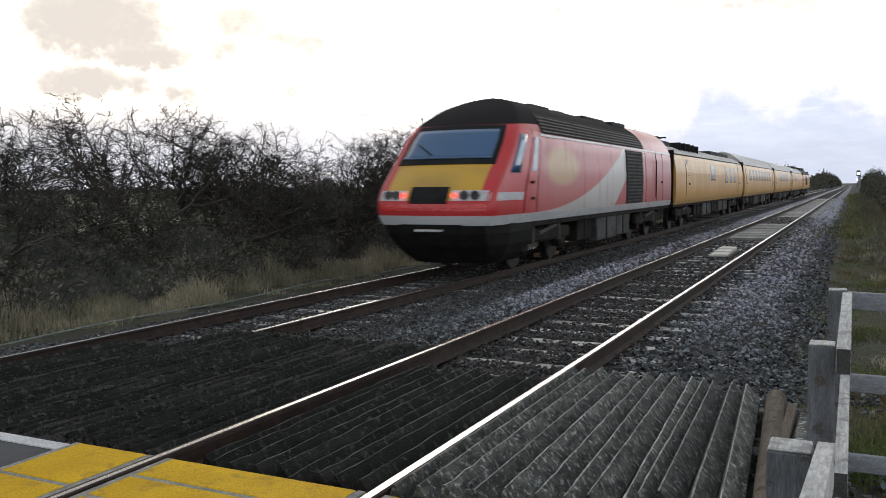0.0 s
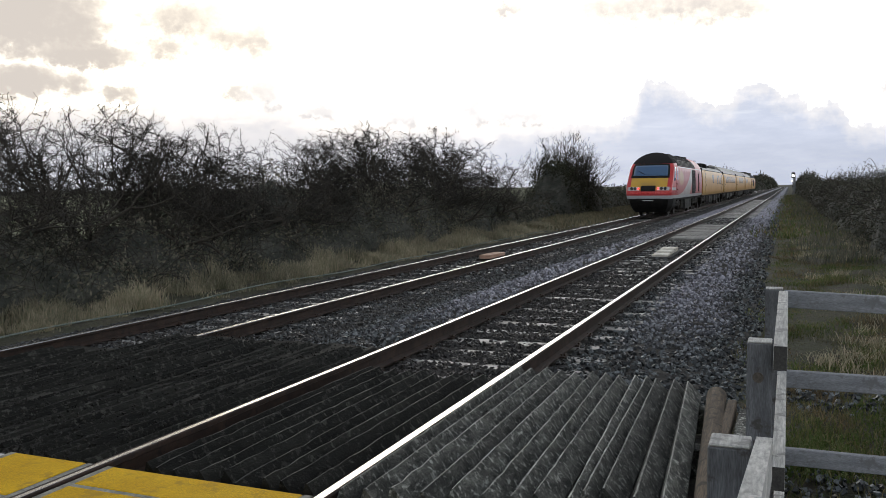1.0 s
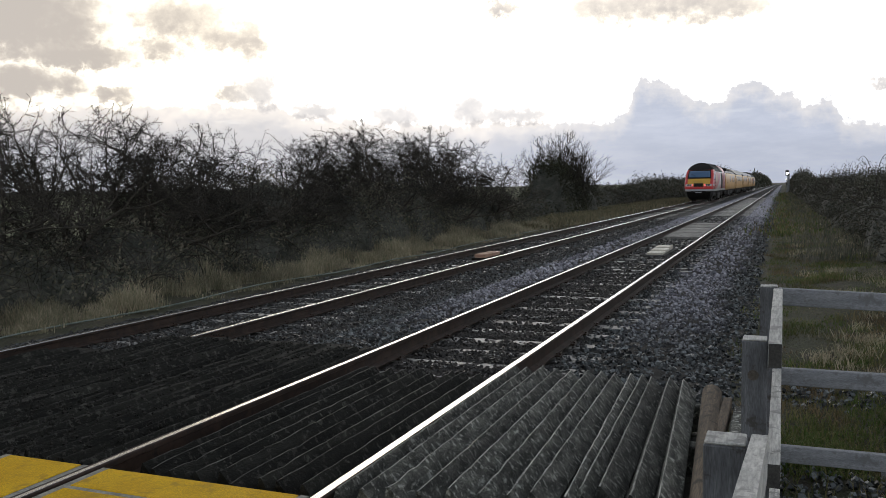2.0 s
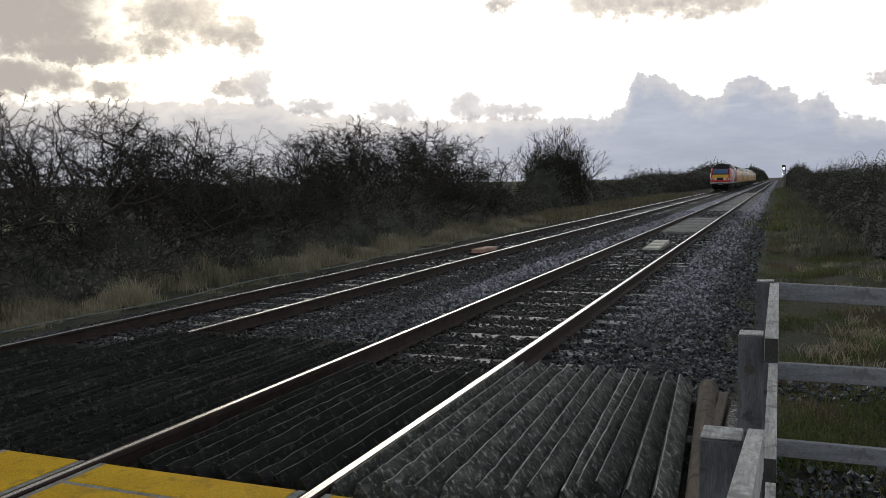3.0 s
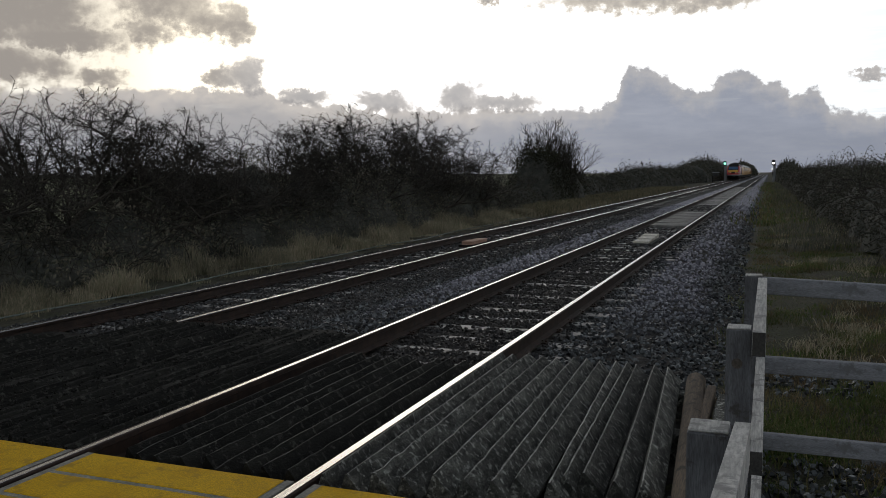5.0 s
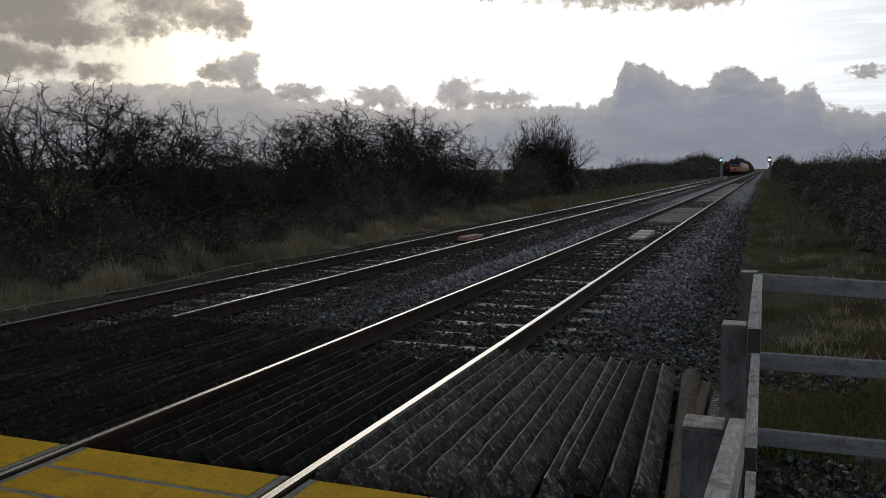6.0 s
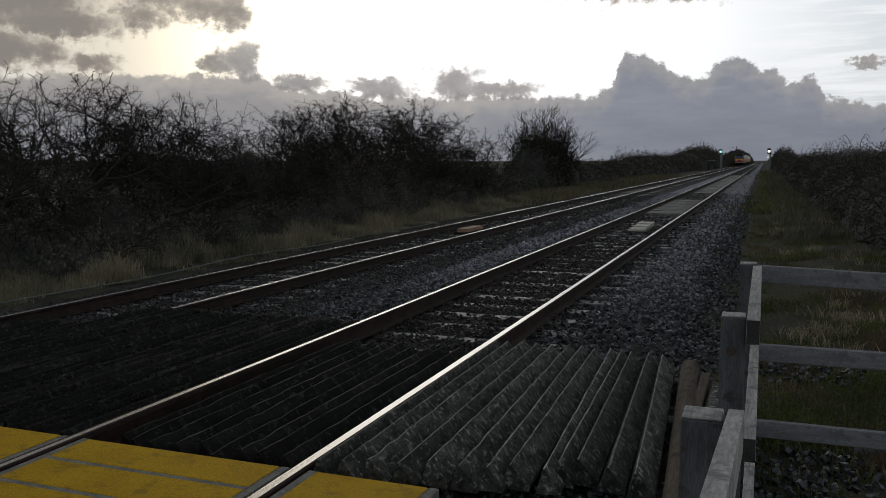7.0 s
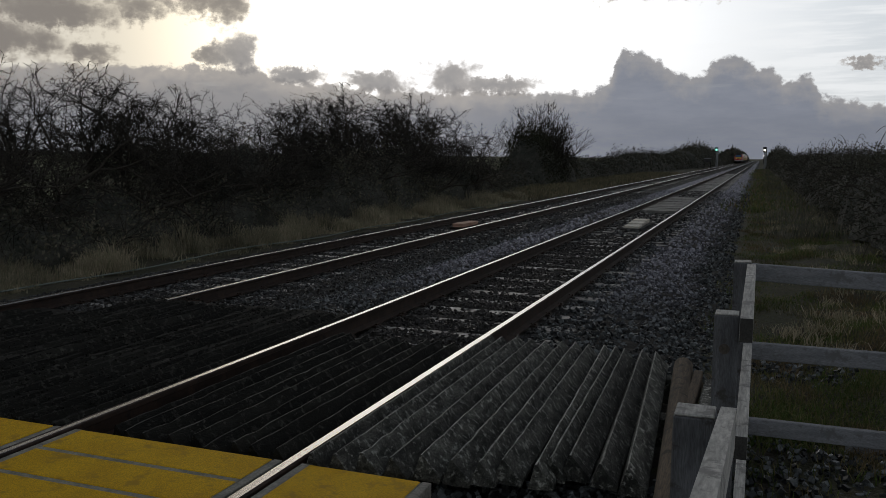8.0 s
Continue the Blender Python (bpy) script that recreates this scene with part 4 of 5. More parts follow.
def grow(seed, height, spread, stems, dense, upright=0.25, bushy=1.0):
    """Segments of a bare thorn tree: crooked limbs that fork again and again into short kinked twigs."""
    r = random.Random(seed)
    limbs, twigs = [], []

    def branch(p, d, length, rad, level):
        n = 5 if level < 3 else 4 if level < 4 else 3
        q, dirn = Vector(p), Vector(d).normalized()
        c = 0.12 if level < 2 else 0.07
        curl = Vector((r.gauss(0, c), r.gauss(0, c), r.uniform(-0.05, 0.12)))
        for k in range(n):
            jit = 0.14 + 0.045 * level
            dirn = (dirn + curl + Vector((r.gauss(0, jit), r.gauss(0, jit), r.gauss(0, jit)))).normalized()
            e = q + dirn * (length / n)
            r0, r1 = rad * (1 - 0.6 * k / n), rad * (1 - 0.6 * (k + 1) / n)
            (limbs if rad > 0.02 else twigs).append((*q, *e, max(r0, 0.0110 - 0.0017 * level), max(r1, 0.0098 - 0.0017 * level)))
            q = e
            if level >= 2:
                for _ in range(2 if level == 3 and k % 2 else 1):
                    out = (dirn * 0.5 + Vector((r.gauss(0, 0.8), r.gauss(0, 0.8), r.gauss(0.15, 0.6)))).normalized()
                    f = e + out * r.uniform(0.10, 0.26)
                    twigs.append((*e, *f, 0.0048, 0.0034))
            if level < dense and k > 0 and (level < 2 or r.random() < 0.86 * bushy):
                for _ in range(2 if level == 0 and k > 1 or level == 1 and k > 2 else 1):
                    out = Vector((r.gauss(0, 1), r.gauss(0, 1), r.gauss(0.05 + upright, 0.5))).normalized()
                    nd = (dirn * 0.6 + out * 0.95).normalized()
                    branch(q, nd, length * (r.uniform(0.42, 0.62) if level < 2 else r.uniform(0.34, 0.54)), r1 * r.uniform(0.55, 0.78), level + 1)

    for k in range(stems):
        a = 2 * math.pi * (k + r.random() * 0.6) / stems
        lean = r.uniform(0.35, 1.15) * spread
        branch((0.12 * math.cos(a), 0.12 * math.sin(a), -0.15), (math.cos(a) * lean, math.sin(a) * lean, 1), height * r.uniform(0.55, 0.72), 0.082 * r.uniform(0.8, 1.2), 0)
    return limbs, twigs


def thorn_tree(seed, spread, stems, upright, bushy, label):
    """A tree of unit crown height 4 m above its foot."""
    limbs, twigs = grow(seed, 4.2, spread, stems, 3, upright, bushy)
    tall = 3.85 / np.percentile(np.array(twigs)[:, 5], 98)
    wide = min(tall, 1.0)
    scale = np.array([wide, wide, tall] * 2 + [1.0] * 2)
    tree = tagged(empty("thorn_tree"), label, "tree", group="bare trees along the hedge")
    V, F = tubes(np.array(limbs) * scale, 5)
    hang("trunk", sheet("trunk", V, F, M["bark"], True), tree)
    twigs = np.array(twigs) * scale
    V, F = tubes(twigs[(twigs[:, 5] < 4.25) & (twigs[:, 2] > 1.25)], 3)
    hang("crown", sheet("crown", V, F, M["twig"]), tree, "bare dark twigs")
    return tree


LABEL = "bare hawthorn tree with a tangle of dark twigs in the hedge"
KINDS = [thorn_tree(q, sp, st, u, bu, LABEL) for q, sp, st, u, bu in ((3, 0.75, 5, 0.25, 0.95), (8, 0.9, 5, 0.2, 0.95), (15, 0.65, 5, 0.3, 0.95))]
THIN = thorn_tree(33, 0.6, 4, 0.35, 0.6, "slender bare hawthorn tree with open thin twigs in the hedge")


def plant_trees():
    """Clumps along the hedge: x, y and height of each tree."""
    spots = [(-14.4, 10.6, 3.6), (-14.2, 15.1, 3.9), (-14.4, 16.7, 4.1), (-14.2, 18.3, 3.75), (-14.5, 19.7, 3.4), (-14.4, 21.4, 2.9), (-14.3, 23.1, 3.7), (-14.6, 25.0, 4.05),
             (-14.2, 27.0, 4.3), (-14.6, 29.3, 4.0), (-14.2, 31.1, 3.8), (-14.4, 33.4, 4.3), (-14.7, 36.2, 4.75), (-14.3, 38.6, 4.2)]
    r = random.Random(4)
    for i, (x, y, h) in enumerate(spots):
        src = KINDS[i % 3]
        ob = src if i < 3 else copy_thing(src, Matrix.Identity(4))
        k = h / 4.0
        ob.location, ob.rotation_euler, ob.scale = (x, y, -0.55), (0, 0, r.uniform(0, 6.28)), (k * 1.15, k * 1.15, k)
    THIN.location, THIN.rotation_euler = (-14.6, 13.2, -0.55), (0, 0, 1.1)
    other = copy_thing(THIN, Matrix.Identity(4))
    other.location, other.rotation_euler, other.scale = (-14.9, 11.8, -0.55), (0, 0, 3.9), (0.9, 0.9, 0.9)


plant_trees()


def shrub(seed, height, label):
    """An upright bush of many stems fanning from its foot."""
    r = random.Random(seed)
    limbs, twigs = [], []
    for k in range(150):
        a, lean = r.uniform(0, 6.283), r.random() ** 0.7 * 0.85
        d = Vector((math.cos(a) * lean, math.sin(a) * lean * 1.4, 1)).normalized()
        L = height * r.uniform(0.75, 1.05) * (1 - 0.22 * lean)
        p = Vector((r.gauss(0, 0.35), r.gauss(0, 0.5), -0.2))
        for j in range(5):
            d = (d + Vector((r.gauss(0, 0.09), r.gauss(0, 0.09), 0.03))).normalized()
            e = p + d * L / 5
            limbs.append((*p, *e, 0.032 * (1 - j / 6), 0.032 * (1 - (j + 1) / 6)))
            for _ in range(5 if j > 0 else 2):
                t = (d + Vector((r.gauss(0, 0.5), r.gauss(0, 0.5), r.gauss(0.15, 0.35)))).normalized()
                f = e + t * r.uniform(0.3, 0.8)
                twigs.append((*e, *f, 0.012, 0.007))
                for _ in range(2):
                    g = f + (t + Vector((r.gauss(0, 0.4), r.gauss(0, 0.4), r.gauss(0.1, 0.3)))).normalized() * r.uniform(0.2, 0.5)
                    twigs.append((*f, *g, 0.009, 0.006))
            p = e
    bush = tagged(empty("bush"), label, "bush")
    V, F = tubes(limbs, 4)
    hang("trunk", sheet("trunk", V, F, M["bark"]), bush)
    V, F = tubes(twigs, 3)
    hang("crown", sheet("crown", V, F, M["twig"]), bush, "bare fanning twigs")
    return bush


big = shrub(5, 5.6, "large bare upright bush with fanning stems standing apart from the hedge")
big.location = (-15.6, 63.5, -0.5)


def leaves(x, y, z, size, flat=0.0):
    """Small bent leaves: one quad each, turned at random."""
    n = len(x)
    a = rng.standard_normal((n, 3))
    a[:, 2] *= 1 - flat
    a /= np.linalg.norm(a, axis=1, keepdims=True)
    b = np.cross(a, rng.standard_normal((n, 3)))
    b /= np.linalg.norm(b, axis=1, keepdims=True)
    c = np.stack([x, y, z], -1)
    s = (np.asarray(size) * rng.uniform(0.6, 1.3, n))[:, None]
    V = np.stack([c - a * s, c + b * s * 0.45, c + a * s, c - b * s * 0.45], 1).reshape(-1, 3)
    F = np.arange(4 * n).reshape(-1, 4)
    return V, F


def lumps(x, y, scale):
    return np.array([noise.noise(Vector((a * scale, b * scale, 3.1))) + 0.5 * noise.noise(Vector((a * scale * 2.7, b * scale * 2.7, 8.0))) for a, b in zip(x, y)])


def thicket(name, y0, y1, line, width, height, count, size, stems, label, mat, base=-0.6):
    """Undergrowth along the line x = line(y): a core sheet coloured as the inner shade, stems and small leaves."""
    ob = empty(name)
    tagged(ob, label, "undergrowth", kind="stuff")
    ys = np.arange(y0, y1, max(0.25, (y1 - y0) / 220))
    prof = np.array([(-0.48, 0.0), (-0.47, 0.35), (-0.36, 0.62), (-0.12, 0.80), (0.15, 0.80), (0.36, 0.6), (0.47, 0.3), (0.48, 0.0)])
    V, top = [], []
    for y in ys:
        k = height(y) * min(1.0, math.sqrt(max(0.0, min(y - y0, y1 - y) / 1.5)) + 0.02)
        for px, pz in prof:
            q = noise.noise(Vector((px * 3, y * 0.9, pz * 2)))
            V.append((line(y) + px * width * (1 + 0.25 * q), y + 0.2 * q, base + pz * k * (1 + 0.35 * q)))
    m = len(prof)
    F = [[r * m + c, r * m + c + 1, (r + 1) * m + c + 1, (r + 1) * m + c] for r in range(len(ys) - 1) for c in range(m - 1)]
    hang("core", sheet("core", V, F, M["core"], True), ob, "dark sheet coloured as the shade inside the thicket")
    y = rng.uniform(y0, y1, count)
    u = rng.uniform(0, math.pi, count)
    rad = rng.uniform(0.78, 1.06, count)
    lx = np.array([line(v) for v in y])
    h = np.array([height(v) for v in y]) * (1 + 0.45 * lumps(np.cos(u) * width, y, 0.8))
    x = lx - np.cos(u) * 0.52 * width * rad
    z = base + np.maximum(np.sin(u) ** 0.7 * h * rad, 0.02)
    V, F = leaves(x, y, z, size)
    hang("leaves", sheet("leaves", V, F, mat), ob)
    segs = []
    for k in range(stems):
        yy = random.uniform(y0, y1)
        s = random.choice((-1, 1, 1))
        p = Vector((line(yy) + random.uniform(-0.5, 0.5) * width, yy, base + height(yy) * random.uniform(0.1, 0.7)))
        d = Vector((random.gauss(0, 0.5), random.gauss(0, 0.5), random.uniform(0.3, 1))).normalized()
        for j in range(4):
            d = (d + Vector((random.gauss(0, 0.2), random.gauss(0, 0.2), -0.16 * j))).normalized()
            e = p + d * random.uniform(0.15, 0.38)
            segs.append((*p, *e, 0.008, 0.006))
            p = e
    V, F = tubes(segs, 3)
    hang("stems", sheet("stems", V, F, M["twig"]), ob, "arching bramble stems")
    return ob


def wave(a, b, c):
    return lambda y: a + b * math.sin(y * 0.55 + c) + 0.5 * b * math.sin(y * 1.37 + 2 * c)


thicket("undergrowth", 3, 45, lambda y: -13.7 - 0.02 * (y - 10) - 0.3 * math.sin(y * 0.4), 3.2, lambda y: float(np.interp(y, [3, 9, 12, 18, 20.5, 23, 30, 40, 45], [1.4, 1.4, 1.2, 1.3, 2.2, 2.0, 2.1, 1.9, 1.0])) + 0.28 * math.sin(y * 1.3) + 0.15 * math.sin(y * 3.1), 62000, 0.052, 5200,
        "dense dark bramble and dead undergrowth beneath the bare trees", M["scrub"])
thicket("undergrowth", 48, 110, lambda y: -16.2 - 0.02 * (y - 50), 3.6, lambda y: float(np.interp(y, [48, 55, 60, 110], [0.9, 1.2, 1.7, 1.8])) + 0.25 * math.sin(y * 0.55) + 0.1 * math.sin(y * 1.4), 24000, 0.09, 1000, "low dark bramble hedge beside the far verge", M["bramble"])
thicket("bush_undergrowth", 58.5, 68.5, lambda y: -15.7, 3.6, wave(3.5, 0.3, 0.4), 15000, 0.08, 1000, "dense dark ivy round the foot of a bush", M["ivy"])
thicket("hedge", 110, 190, lambda y: -17.5 + 0.02 * (y - 110), 5, wave(2.6, 0.5, 0.2), 20000, 0.13, 400, "dark distant hedge along the line", M["bramble"])
thicket("hedge", 186, 330, lambda y: -16.0 + 0.02 * (y - 186), 8, lambda y: 4.9 + 0.9 * math.sin(y * 0.06) - 0.011 * (y - 186), 22000, 0.18, 300, "tall dark distant hedge trees along the line", M["bramble"])
thicket("hedge", 330, 640, lambda y: -12, 8, lambda y: 5 + math.sin(y * 0.05), 8000, 0.6, 100, "hazy far hedge along the line", M["bramble"])
# right-hand bank
thicket("bramble_bank", 9, 60, lambda y: 4.6 - 0.012 * (y - 9), 4.6, lambda y: 1.55 + 0.012 * (y - 9) + 0.13 * math.sin(y * 0.55) + 0.08 * math.sin(y * 1.9), 66000, 0.042, 3400, "dark bramble bank with dead stems above the grass", M["bramble"], base=-0.15)
thicket("bramble_bank", 60, 160, lambda y: 3.7 - 0.004 * (y - 60), 3.8, wave(1.95, 0.15, 2.0), 34000, 0.065, 1200, "dark bramble hedge running along the line", M["bramble"], base=-0.2)
thicket("hedge", 164, 205, lambda y: 3.4, 4.4, lambda y: 3.2 + 0.5 * math.sin(y * 0.3), 12000, 0.14, 200, "tall dark bush beside the signal", M["bramble"], base=-0.3)
thicket("hedge", 205, 640, lambda y: 4.5, 5, lambda y: 2.5 + 0.4 * math.sin(y * 0.08), 12000, 0.3, 100, "far hedge on the near side of the line", M["bramble"], base=-0.3)


def arching_stems():
    segs = []
    for x, y, z, dx, hgt in ((3.2, 24, 1.7, 1.0, 1.1), (3.6, 25, 1.8, -0.6, 0.7), (3.4, 30, 1.9, 0.5, 0.8), (3.0, 33, 1.9, 0.3, 0.6), (3.3, 38, 1.9, -0.4, 0.7), (3.1, 45, 1.9, 0.4, 0.6), (3.3, 52, 2.0, 0.3, 0.7)):
        p = Vector((x, y, z))
        for k in range(9):
            t = (k + 1) / 9
            e = Vector((x + dx * t * 1.3, y + 0.2 * t, z + hgt * math.sin(t * 2.3)))
            segs.append((*p, *e, 0.012 - 0.0008 * k, 0.011 - 0.0008 * k))
            p = e
    V, F = tubes(segs, 4)
    tagged(new("bramble_stems", sheet("bramble_stems", V, F, M["twig"])), "long arching bramble stems above the bank", "undergrowth", kind="stuff")


arching_stems()


def blades(name, x, y, height, width, lean, mat, label):
    n = len(x)
    z = ground_height(x) - 0.01
    h = height * rng.uniform(0.5, 1.25, n)
    a = rng.uniform(0, 2 * math.pi, n)
    ln = rng.uniform(0.1, 1.0, n) * lean * h
    dx, dy = np.cos(a) * ln, np.sin(a) * ln
    w = width * rng.uniform(0.7, 1.3, n)
    b = rng.uniform(0, math.pi, n)
    wx, wy = np.cos(b) * w / 2, np.sin(b) * w / 2
    P = np.stack([np.stack([x - wx, y - wy, z], -1), np.stack([x + wx, y + wy, z], -1),
                  np.stack([x + wx * 0.6 + dx * 0.35, y + wy * 0.6 + dy * 0.35, z + h * 0.62], -1), np.stack([x - wx * 0.6 + dx * 0.35, y - wy * 0.6 + dy * 0.35, z + h * 0.62], -1),
                  np.stack([x + dx, y + dy, z + h * (1 - 0.25 * ln / np.maximum(h, 0.01))], -1)], 1)
    base = np.arange(n)[:, None] * 5
    tri = np.concatenate([base + np.array([[0, 1, 2]]), base + np.array([[0, 2, 3]]), base + np.array([[3, 2, 4]])])
    return tagged(new(name, sheet(name, P.reshape(-1, 3), tri, mat)), label, "grass", kind="stuff")


def clumped(n, x0, x1, y0, y1, power=1.4, spread=0.16, per=14):
    cx, cy = rng.uniform(x0, x1, n // per), y0 + (y1 - y0) * rng.random(n // per) ** power
    i = rng.integers(0, n // per, n)
    return cx[i] + rng.normal(0, spread, n), cy[i] + rng.normal(0, spread, n)


x, y = clumped(42000, -12.5, -10.5, 3, 42, 1.4, 0.13, 90)
tall = 0.75 + 0.5 * np.sin(y * 1.9 + x * 2.3) * np.sin(y * 0.8 + 1)
blades("tall_grass", x, y, 0.46 * tall * np.interp(x, [-12.6, -11.2, -10.3], [1.4, 1.0, 0.3]), 0.014, 0.9, M["grass"], "tall dry straw-coloured grass along the foot of the hedge")
x, y = clumped(16000, -15, -10.4, 40, 120, 1.3, 0.5)
blades("tall_grass", x, y, 0.34, 0.05, 0.8, M["far_grass"], "dry grass verge further along the line")
x, y = clumped(54000, -0.4, 3.4, 6.2, 34, 1.9, 0.13, 50)
ok = (x > -0.45 + 0.25 * np.sin(y * 1.7)) & ((y > 9.5) | (np.sin(x * 2.1 + 1) * np.sin(y * 1.6) + 1.1 * (6.1 - y) < 0.2))
tuft = 0.7 + 0.6 * np.sin(x * 3.7 + 1) * np.sin(y * 2.3)
blades("verge_grass", x[ok], y[ok], 0.11 * tuft[ok], 0.010, 1.3, M["green"], "short green and straw grass on the verge")
x, y = rng.uniform(-0.3, 3.4, 22000), 6.0 + 24.8 * rng.random(22000) ** 1.7
blades("verge_grass", x, y, 0.06, 0.012, 1.4, M["green"], "short mossy turf between the tufts on the verge")
x, y = clumped(9000, 0.2, 3.9, 9.0, 40, 1.5, 0.11, 45)
blades("verge_grass", x, y, 0.17, 0.011, 1.6, M["grass"], "bleached straw tufts scattered over the verge")
x, y = clumped(12000, 0.5, 3.4, 22, 150, 1.3, 0.3)
blades("verge_grass", x, y, 0.30, 0.03, 0.9, M["scrub"], "dead brown bracken and dock along the foot of the bank")
x, y = clumped(11000, -0.4, 3.0, 32, 160, 1.3, 0.5)
blades("verge_grass", x, y, 0.2, 0.05, 0.9, M["green"], "rough green verge grass further along")
x, y = clumped(7000, -0.25, 3.2, 3.6, 8, 0.8, 0.12, 60)
blades("grass_tufts", x, y, 0.10, 0.008, 1.0, M["green"], "sparse grass tufts growing through gravel by the fence")


def field_features():
    """Flat land beyond the hedge: a pale stubble strip, far hedges."""
    for x, y0, y1, h in ((-420, 120, 1100, 2.6),):
        thicket("field_hedge", y0, y1, lambda v, x=x: x - 0.15 * v, 6, lambda v, h=h: h + 0.5 * math.sin(v * 0.11), 5000, 0.7, 20, "far hedge across the fields", M["bramble"], base=-0.8)


field_features()

# ---- train: an express power car at the tail of a yellow test train, running away ----
LOW = [(1.30, 1.02), (1.355, 1.21), (1.37, 1.55), (1.37, 2.1), (1.345, 2.5)]
TOP = 3.77
SET_Z, SET_Y = [1.02, 1.21, 1.5, 1.7, 2.3, 3.0, 3.3, 3.5, 3.68, 3.77], [0.10, 0.0, 0.03, 0.14, 0.80, 1.50, 1.95, 2.35, 2.80, 3.05]
TAPER_S, TAPER_W = [0, 0.08, 0.25, 0.6, 1.4, 2.8], [0.86, 0.925, 0.955, 0.97, 0.985, 1.0]
NOSE = 3.2
FINE_Z = np.linspace(1.02, TOP, 221)
FINE_Y = np.interp(FINE_Z, SET_Z, SET_Y)
for _ in range(3):
    FINE_Y[8:-8] = np.convolve(FINE_Y, np.ones(17) / 17, "valid")


def half_width(z):
    if z <= 2.5:
        return float(np.interp(z, [p[1] for p in LOW], [p[0] for p in LOW]))
    return 1.345 * math.sqrt(max(0.0, 1 - ((z - 2.5) / (TOP - 2.5)) ** 2.2))


def setback(z):
    return float(np.interp(z, FINE_Z, FINE_Y))


def bulge(z):
    return float(np.interp(z, [1.0, 1.7, 3.0, 3.77], [0.22, 0.24, 0.26, 0.05]))


def nose_point(z, t, off=0.0):
    return (half_width(z) * TAPER_W[0] * t, setback(z) - bulge(z) * (1 - t * t) - off, z + off * 0.5)


def flank_point(s, z, side, off=0.0):
    y = s + setback(z) * max(0.0, 1 - s / NOSE)
    return (side * (half_width(z) * float(np.interp(s, TAPER_S, TAPER_W)) + off), y, z)


def grid(bm, rows):
    vs = [[bm.verts.new(p) for p in r] for r in rows]
    for a, b in zip(vs, vs[1:]):
        for k in range(len(a) - 1):
            bm.faces.new((a[k], a[k + 1], b[k + 1], b[k]))
    return vs


def slab_patch(point, us, vs, off, thick):
    """A thin curved panel on a surface point(u, v, offset), closed round its edges."""
    bm = bmesh.new()
    a = [[bm.verts.new(point(u, v, off)) for v in vs] for u in us]
    b = [[bm.verts.new(point(u, v, off - thick)) for v in vs] for u in us]
    for i in range(len(us) - 1):
        for j in range(len(vs) - 1):
            bm.faces.new((a[i][j], a[i][j + 1], a[i + 1][j + 1], a[i + 1][j]))
    for j in range(len(vs) - 1):
        bm.faces.new((a[0][j], b[0][j], b[0][j + 1], a[0][j + 1]))
        bm.faces.new((a[-1][j], a[-1][j + 1], b[-1][j + 1], b[-1][j]))
    for i in range(len(us) - 1):
        bm.faces.new((a[i][0], a[i + 1][0], b[i + 1][0], b[i][0]))
        bm.faces.new((a[i][-1], b[i][-1], b[i + 1][-1], a[i + 1][-1]))
    return bm


def lin(a, b, n):
    return [a + (b - a) * k / (n - 1) for k in range(n)]


def bogie(parent, y):
    bg = part("bogie", box(box(boxed(-1.12, 1.12, y - 0.35, y + 0.35, 0.5, 0.85, bevel=0.04), -1.16, -0.98, y - 1.75, y + 1.75, 0.52, 0.82, 0.05), 0.98, 1.16, y - 1.75, y + 1.75, 0.52, 0.82, 0.05), M["under"], parent, "grimy cast bogie frame")
    for dy in (-1.3, 1.3):
        for sx in (-1, 1):
            part("wheel", cyl(rod((sx * 0.70, y + dy, 0.46), (sx * 0.83, y + dy, 0.46), 0.46, n=24), (sx * 0.66, y + dy, 0.46), (sx * 0.70, y + dy, 0.46), 0.49, n=24), M["wheel"], bg)
            part("axle_box", boxed(sx * 1.0 - 0.12, sx * 1.0 + 0.12, y + dy - 0.2, y + dy + 0.2, 0.32, 0.64, bevel=0.04), M["under"], bg)
            part("spring", rod((sx * 1.08, y + dy + (0.38 if dy < 0 else -0.38), 0.5), (sx * 1.08, y + dy + (0.38 if dy < 0 else -0.38), 0.9), 0.10, n=10), M["tank"], bg)
    for sx in (-1, 1):
        part("damper", rod((sx * 1.2, y - 0.7, 0.72), (sx * 1.2, y + 0.5, 0.86), 0.045, n=8), M["tank"], bg)
    return bg


def underframe(parent, y0, y1, boxes, z1=1.04):
    part("solebar", boxed(-1.28, 1.28, y0, y1, 0.90, z1, bevel=0.02), M["under"], parent, "dark solebar")
    for a, b, z, x, mat in boxes:
        for sx in (-1, 1):
            e = part("equipment_case", boxed(min(sx * 0.35, sx * x), max(sx * 0.35, sx * x), a, b, z, 0.95, bevel=0.03), M[mat], parent)
            part("cover_strip", boxed(min(sx * x, sx * (x + 0.02)), max(sx * x, sx * (x + 0.02)), a + (b - a) * 0.45, a + (b - a) * 0.5, z + 0.03, 0.92), M["black"], e)


